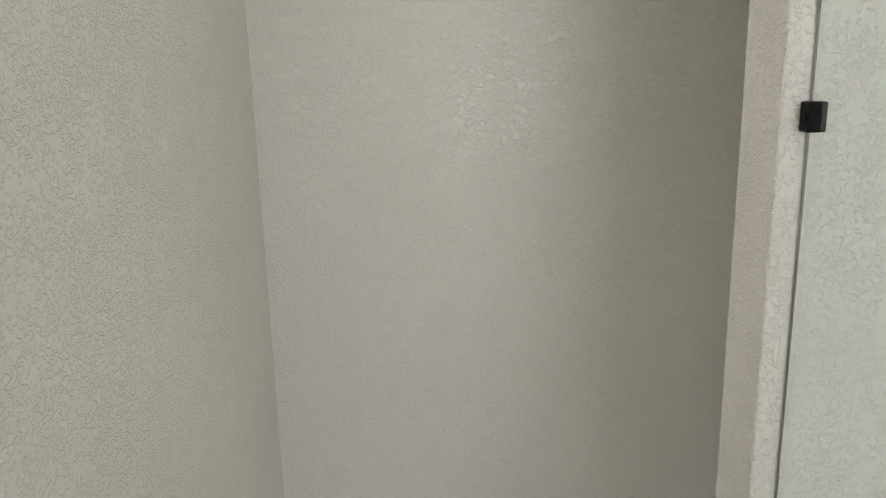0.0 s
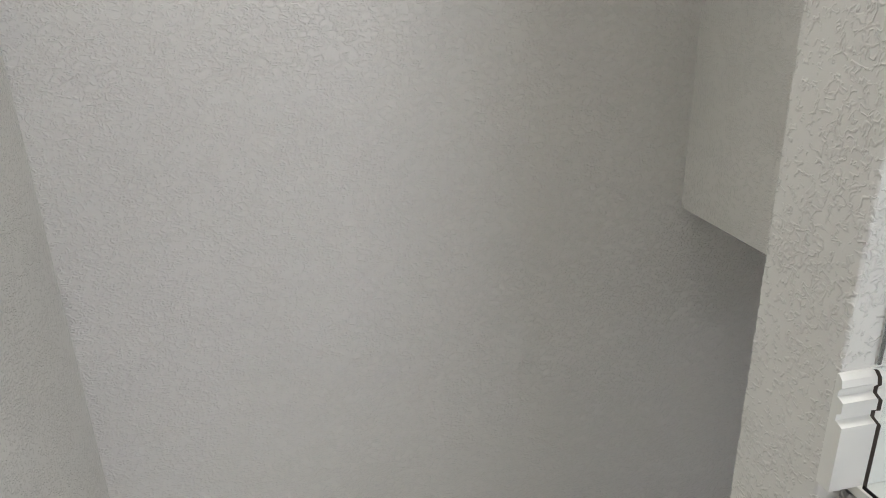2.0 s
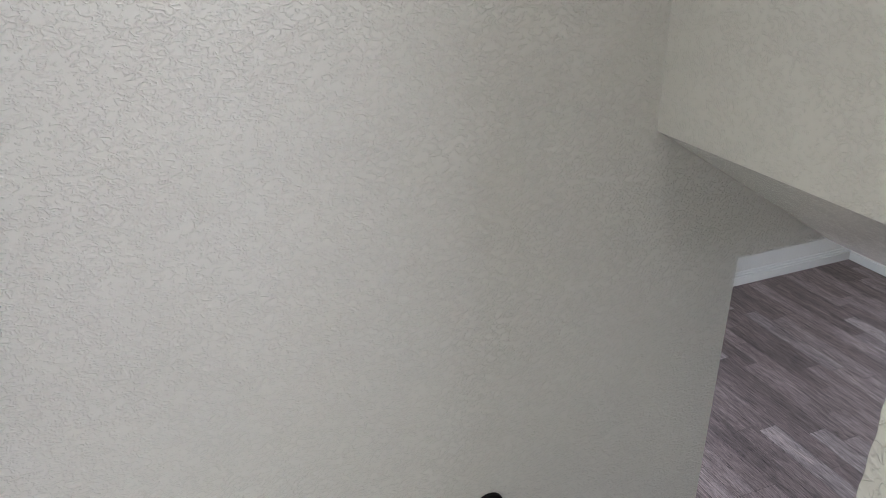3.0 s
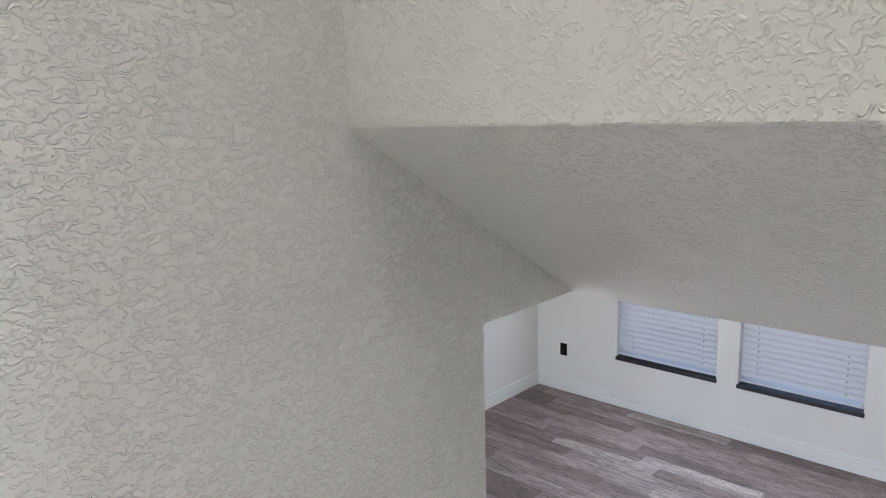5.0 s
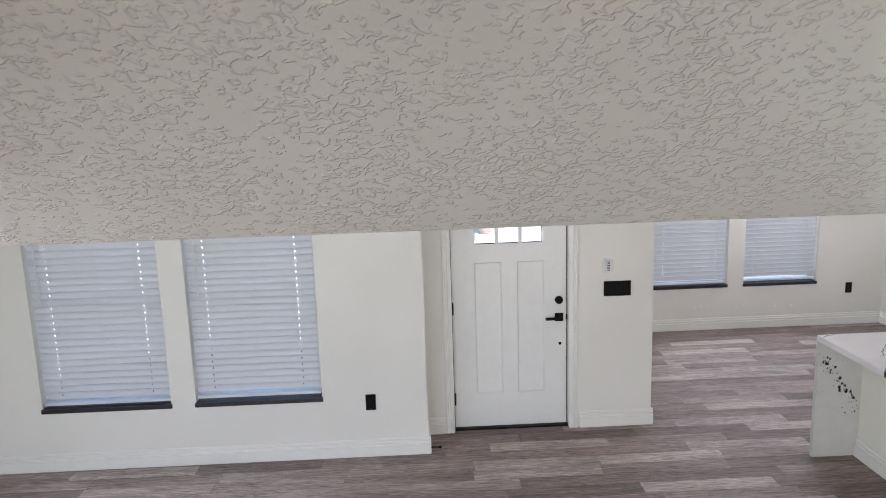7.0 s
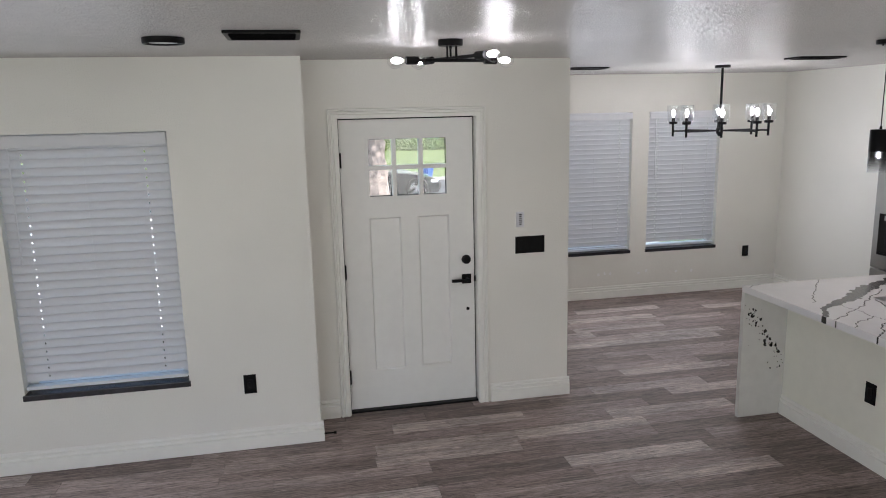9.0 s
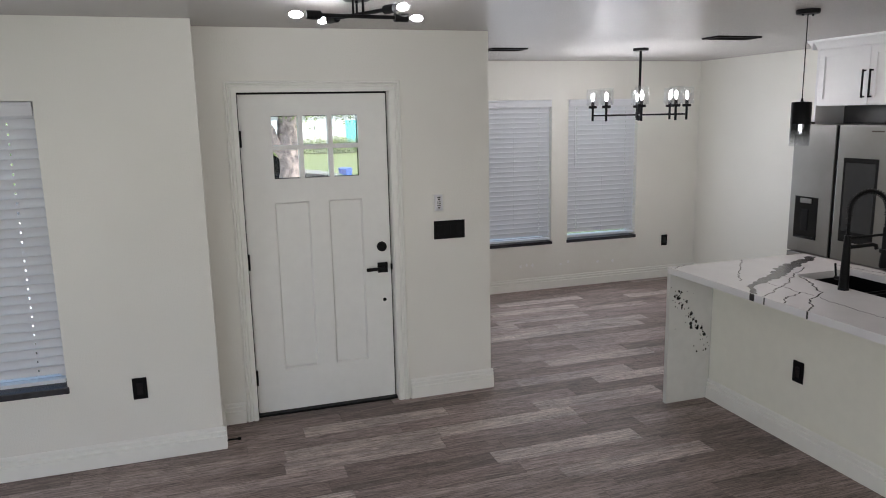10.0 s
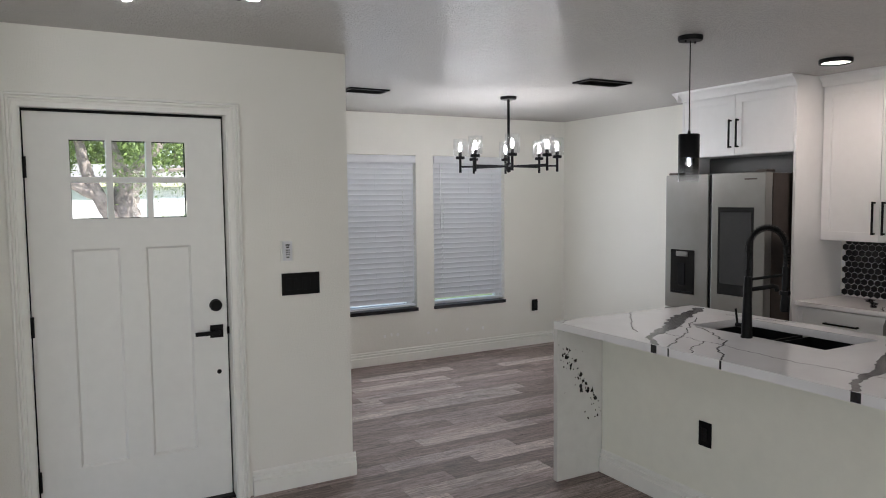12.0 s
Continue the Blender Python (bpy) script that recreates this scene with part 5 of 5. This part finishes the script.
LOUVRE = plain("louvre_glass", (0.55, 0.60, 0.62), 0.3, vary=0.1, scale=4.0)
TEAL = plain("teal_paint", (0.08, 0.45, 0.43), 0.6)
YELLOW = plain("yellow_trim", (0.66, 0.62, 0.40), 0.6)
ROOFING = plain("roof_shingle", (0.32, 0.30, 0.29), 0.9, vary=0.2, scale=8)

structure("ground", boxes((-900, 900, -900, 1500, GZ - 0.3, GZ)), GRASS, "green lawn reaching the horizon", "ground")
structure("road", boxes((-300, 300, 15.2, 22.0, GZ + 0.004, GZ + 0.012)), ASPHALT, "grey asphalt street in tree shade", "road")
# added pale slab: brightens the blind holes and bounces light at the windows
structure("bounce_slab", boxes((-12.0, 6.5, 2.9, 15.0, GZ - 0.02, GZ + 0.02)), plain("pale_concrete", (0.62, 0.61, 0.58), 0.85, vary=0.08, scale=2.0, bump=0.3), "pale concrete slab added before the house to bounce light", "pavement")
structure("porch", boxes((-0.5, 1.39, 0.11, 1.6, GZ, -0.02)), plain("concrete", (0.42, 0.41, 0.39), 0.85, bump=0.3), "concrete entry step", "pavement")
for yk in (15.05, 22.0):
    structure("kerb", boxes((-300, 300, yk, yk + 0.15, GZ - 0.05, GZ + 0.11), bevel=0.02), plain("kerb", (0.45, 0.44, 0.42), 0.85), "concrete kerb", "kerb")


def limb(points, radii, seg=12, seed=1):
    bm = bmesh.new()
    rng = random.Random(seed)
    pts, rads = [], []
    for k in range(len(points) - 1):
        for j in range(5):
            f = j / 5
            pts.append(Vector(points[k]).lerp(Vector(points[k + 1]), f) + Vector((rng.uniform(-1, 1), rng.uniform(-1, 1), 0)) * 0.02)
            rads.append(radii[k] + (radii[k + 1] - radii[k]) * f)
    pts.append(Vector(points[-1]))
    rads.append(radii[-1])
    rings = []
    for k, p in enumerate(pts):
        d = (pts[min(k + 1, len(pts) - 1)] - pts[max(k - 1, 0)]).normalized()
        s = d.cross(Vector((0, 1, 0.01))).normalized()
        u = s.cross(d)
        rings.append([bm.verts.new(p + (s * math.cos(2 * math.pi * i / seg) + u * math.sin(2 * math.pi * i / seg)) * rads[k] * rng.uniform(0.88, 1.12)) for i in range(seg)])
    for a, b in zip(rings, rings[1:]):
        for i in range(seg):
            bm.faces.new((a[i], a[(i + 1) % seg], b[(i + 1) % seg], b[i]))
    bm.faces.new(rings[-1])
    bmesh.ops.recalc_face_normals(bm, faces=bm.faces)
    return bm


def leaves(clumps, n, size, seed, squash=0.7):
    """Many small leaf blades in uneven clumps."""
    rng = random.Random(seed)
    verts, faces = [], []
    for cx, cy, cz, r in clumps:
        for _ in range(n):
            d = Vector((rng.gauss(0, 1), rng.gauss(0, 1), rng.gauss(0, 1) * squash)) * (r * 0.5)
            p = Vector((cx, cy, cz)) + d
            q = Euler((rng.uniform(-1.2, 1.2), rng.uniform(-1.2, 1.2), rng.uniform(0, 6.28))).to_matrix()
            s = size * rng.uniform(0.6, 1.4)
            i = len(verts)
            for u, v in ((-0.9, 0), (0, -0.4), (0.9, 0), (0, 0.4)):
                verts.append(tuple(p + q @ Vector((u * s, v * s, 0))))
            faces.append((i, i + 1, i + 2, i + 3))
    return verts, faces


def crown(name, parent, clumps, n, size, seed, squash=0.7):
    v, f = leaves(clumps, n, size, seed, squash)
    me = bpy.data.meshes.new(name)
    me.from_pydata(v, [], f)
    me.materials.append(LEAF)
    ob = new(name, me)
    ob.parent = parent
    return ob


def oak():
    t = thing("tree", (1.68, 12.9, GZ), "spreading oak with a thick forked trunk on the front lawn", "tree")
    part("trunk", limb([(0, 0, -0.1), (0, 0, 1.2), (-0.04, 0, 2.0), (0.02, 0, 2.7)], [0.34, 0.27, 0.25, 0.20], 16), BARK, t, "", True)
    for k, (pts, r) in enumerate((
            ([(-0.1, 0, 1.5), (-0.45, -0.1, 1.95), (-0.75, -0.1, 2.6), (-0.95, 0, 3.6)], [0.16, 0.15, 0.13, 0.08]),
            ([(0, 0, 2.5), (0.35, 0, 2.95), (0.7, 0.1, 3.4), (1.6, 0.2, 4.2)], [0.18, 0.15, 0.12, 0.06]),
            ([(0, 0, 2.5), (-0.25, 0, 3.1), (-0.4, 0.2, 3.8), (-0.5, 0.3, 5)], [0.17, 0.14, 0.11, 0.06]),
            ([(-0.55, -0.1, 2.2), (-1.1, -0.2, 2.5), (-1.8, -0.3, 2.55), (-2.6, -0.3, 2.9)], [0.12, 0.11, 0.09, 0.05]),
            ([(0.15, 0, 2.3), (0.3, -0.1, 2.5), (0.6, -0.2, 2.75), (1.3, -0.3, 2.8)], [0.09, 0.07, 0.05, 0.03]))):
        part("limb", limb(pts, r, 10, k + 3), BARK, t, "", True)
    rng = random.Random(21)
    cl = [(rng.uniform(-3.2, 3.4), rng.uniform(-1.8, 2.2), rng.uniform(2.75, 5.2), rng.uniform(0.5, 1.0)) for _ in range(64)]
    cl += [(-2.0, 1.5, 1.3, 0.8), (-2.6, 1.2, 1.6, 0.8), (-1.9, 2.0, 1.7, 0.7)]
    crown("crown", t, cl, 420, 0.055, 22)


def shrub(x, y, r, h, seed):
    s = thing("bush", (x, y, GZ), "rounded green garden bush before the white house", "bush", "bushes across the street")
    part("stem", limb([(0, 0, -0.05), (0, 0, h * 0.5)], [0.06, 0.03], 8, seed), BARK, s)
    rng = random.Random(seed)
    cl = [(rng.uniform(-r, r), rng.uniform(-0.5, 0.5), rng.uniform(0.15, 0.75) * h, 0.55) for _ in range(22)]
    crown("foliage", s, cl, 260, 0.08, seed, 0.8)


def car():
    c = thing("car", (1.5, 16.9, GZ + 0.012), "black sedan parked at the kerb", "car")
    # the side outline, front towards +x, extruded over the width with tapered glasshouse
    low = [(-2.2, 0.28), (-2.25, 0.55), (-2.15, 0.82), (-1.6, 0.88), (0.65, 0.86), (1.5, 0.78), (2.15, 0.66), (2.4, 0.55), (2.45, 0.40), (2.35, 0.22), (2.22, 0.2)]
    under = [(2.1, 0.2), (2.08, 0.38), (1.95, 0.60), (1.72, 0.66), (1.49, 0.60), (1.36, 0.38), (1.34, 0.2), (-0.97, 0.2), (-0.99, 0.38), (-1.12, 0.62), (-1.35, 0.70), (-1.58, 0.62), (-1.71, 0.38), (-1.73, 0.22)]
    part("body", prism(low + under, "y", -0.9, 0.9), CARPAINT, c)
    g = bmesh.new()
    v = [g.verts.new(p) for p in ((-1.8, -0.84, 0.86), (0.75, -0.84, 0.84), (0.75, 0.84, 0.84), (-1.8, 0.84, 0.86), (-1.0, -0.62, 1.40), (0.0, -0.62, 1.42), (0.0, 0.62, 1.42), (-1.0, 0.62, 1.40))]
    for q in ((0, 1, 5, 4), (1, 2, 6, 5), (2, 3, 7, 6), (3, 0, 4, 7), (4, 5, 6, 7)):
        g.faces.new([v[i] for i in q])
    part("glasshouse", g, SCREEN, c, "dark tinted windows")
    part("roof", boxes((-1.0, 0.0, -0.62, 0.62, 1.405, 1.435), bevel=0.01), CARPAINT, c)
    part("headlight", boxes((2.12, 2.36, -0.905, -0.62, 0.50, 0.60), bevel=0.02), CLEARLAMP, c)
    part("headlight", boxes((2.12, 2.36, 0.62, 0.905, 0.50, 0.60), bevel=0.02), CLEARLAMP, c)
    for wx in (1.72, -1.35):
        for s in (-1, 1):
            w = part("wheel", boxes((wx - 0.02, wx + 0.02, s * 0.80 - 0.02, s * 0.80 + 0.02, 0.31, 0.35)), TYRE, c)
            part("tyre", lathe([(0.23, -0.1), (0.31, -0.1), (0.335, -0.07), (0.335, 0.07), (0.31, 0.1), (0.23, 0.1)], 28, closed=True), TYRE, w, "", True).matrix_basis = pose(wx, s * 0.80, 0.33, 90, 0, 0)
            rim = bmesh.new()
            for k in range(5):
                a = 2 * math.pi * k / 5
                cyl(rim, (wx, s * 0.87, 0.33), (wx + 0.22 * math.cos(a), s * 0.89, 0.33 + 0.22 * math.sin(a)), 0.028, 0.02, 6)
            cyl(rim, (wx, s * 0.82, 0.33), (wx, s * 0.9, 0.33), 0.05)
            part("rim", rim, ALLOY, w, "silver five-spoke rim")


def bin_box(x, y):
    b = thing("recycling_bin", (x, y, GZ), "blue plastic recycling bin at the far kerb", "bin")
    part("body", lathe([(0, 0), (0.2, 0), (0.27, 0.37), (0.28, 0.40), (0.25, 0.40), (0, 0.39)], 4), BLUEBIN, b)
    part("lid", boxes((-0.24, 0.24, -0.24, 0.24, 0.395, 0.44), bevel=0.02), BLUEBIN, b)


def far_house():
    h = thing("house", (6.0, 46.0, GZ), "white single-storey house across the street with a low roof", "house")
    part("wall", boxes((-11, 7, 0, 8, 0, 3.0)), STUCCO, h)
    part("wall", boxes((7, 12, 0.5, 8, 0, 3.0)), TEAL, h, "teal-painted wing")
    part("fascia", boxes((-11.6, 12.6, -0.65, -0.6, 3.0, 3.28)), YELLOW, h, "yellow fascia board")
    part("roof", prism([(-0.6, 3.05), (4, 4.4), (8.6, 3.05), (8.6, 3.25), (4, 4.6), (-0.6, 3.25)], "x", -11.6, 12.6), ROOFING, h)
    for x in (-7, -2.5, 0.8):
        w = part("window", boxes((x, x + 1.6, -0.05, -0.001, 1.1, 2.3)), VINYL, h)
        part("pane", boxes((x + 0.08, x + 1.52, -0.056, -0.05, 1.18, 2.22)), LOUVRE, w, "pale louvred glass")
    d = part("door", boxes((3.1, 4.5, -0.05, -0.001, 0.05, 2.15)), TEAL, h, "teal front door")


CLEARLAMP = plain("headlamp", (0.6, 0.62, 0.65), 0.1)
oak()
car()
bin_box(4.85, 23.3)
far_house()
for k, (x, r) in enumerate(((2.6, 1.2), (5.6, 1.5), (8.6, 1.3), (11.5, 1.4), (-1.5, 1.2))):
    shrub(x, 43.5 + 0.4 * (k % 2), r, 0.8 + 0.12 * (k % 3), 60 + k)


def backtree(x, y, seed):
    t = thing("tree", (x, y, GZ), "leafy green tree behind the house opposite", "tree", "trees across the street")
    part("trunk", limb([(0, 0, -0.1), (0.1, 0, 3.0), (0, 0.1, 6.0)], [0.3, 0.22, 0.1], 10, seed), BARK, t)
    rng = random.Random(seed)
    cl = [(rng.uniform(-3, 3), rng.uniform(-2, 2), rng.uniform(3.2, 8), 1.6) for _ in range(26)]
    crown("crown", t, cl, 220, 0.22, seed)


for k, x in enumerate((-16, -9, -3, 4, 10, 17, 24)):
    backtree(x, 58 + (k % 3) * 2, 80 + k)

# ---- floor ----
base = structure("floor", boxes((XL, XK, YB, YD, -0.15, -0.004)), GROOVE, "grey-brown wood-look plank floor", "floor")


def plank_mesh(length, width):
    bm = bmesh.new()
    e, t = 0.0012, 0.0
    o = [(0.0004, 0.0004, -0.003), (length - 0.0004, 0.0004, -0.003), (length - 0.0004, width - 0.0004, -0.003), (0.0004, width - 0.0004, -0.003)]
    i = [(e, e, t), (length - e, e, t), (length - e, width - e, t), (e, width - e, t)]
    vo, vi = [bm.verts.new(p) for p in o], [bm.verts.new(p) for p in i]
    for k in range(4):
        bm.faces.new((vo[k], vo[(k + 1) % 4], vi[(k + 1) % 4], vi[k]))
    bm.faces.new(vi)
    return bm


PW, PL = 0.142, 0.92
# rows counted from y = -1.004; where a pale board starts in a row
PALE_START = {8: 2.167, 5: 2.332, 3: 1.735, 4: 0.24, 1: 0.081, -1: 1.206, 14: 2.673, 16: 2.213}
rng = random.Random(5)
cache = {}
far = bmesh.new()
count = 0
for row in range(-42, 24):
    y = -1.004 + PW * row
    phase = (PALE_START[row] - XL) % PL if row in PALE_START else rng.random() * PL
    x = XL + phase - PL
    while x < XK:
        a, b = max(x, XL), min(x + PL, XK)
        length = round(b - a, 3)
        near = -2.2 < (a + b) / 2 < 4.0 and -2.1 < y < 2.2 and not (a < 1.0 and y > -0.3) and not (a > 3.2 and y < -0.6)
        hidden = y > YE + 0.2 and b < 1.4
        pale = abs(x - PALE_START[row]) < 0.01 if row in PALE_START else rng.random() < 0.13
        if length > 0.02 and not hidden:
            if near and count < 300:
                if (length, pale) not in cache:
                    cache[length, pale] = mesh_of("plank", plank_mesh(length, PW), PALE_PLANK if pale else PLANK)
                ob = new("plank", cache[length, pale])
                ob.parent = base
                ob.location = (a, y, 0)
                count += 1
            else:
                vs = [far.verts.new((a + u, y + v, w)) for u, v, w in ((0.001, 0.001, 0), (length - 0.001, 0.001, 0), (length - 0.001, PW - 0.001, 0), (0.001, PW - 0.001, 0))]
                far.faces.new(vs)
        x += PL
planks = part("planks_far", far, PLANKS, base)
planks["kind"] = "stuff"
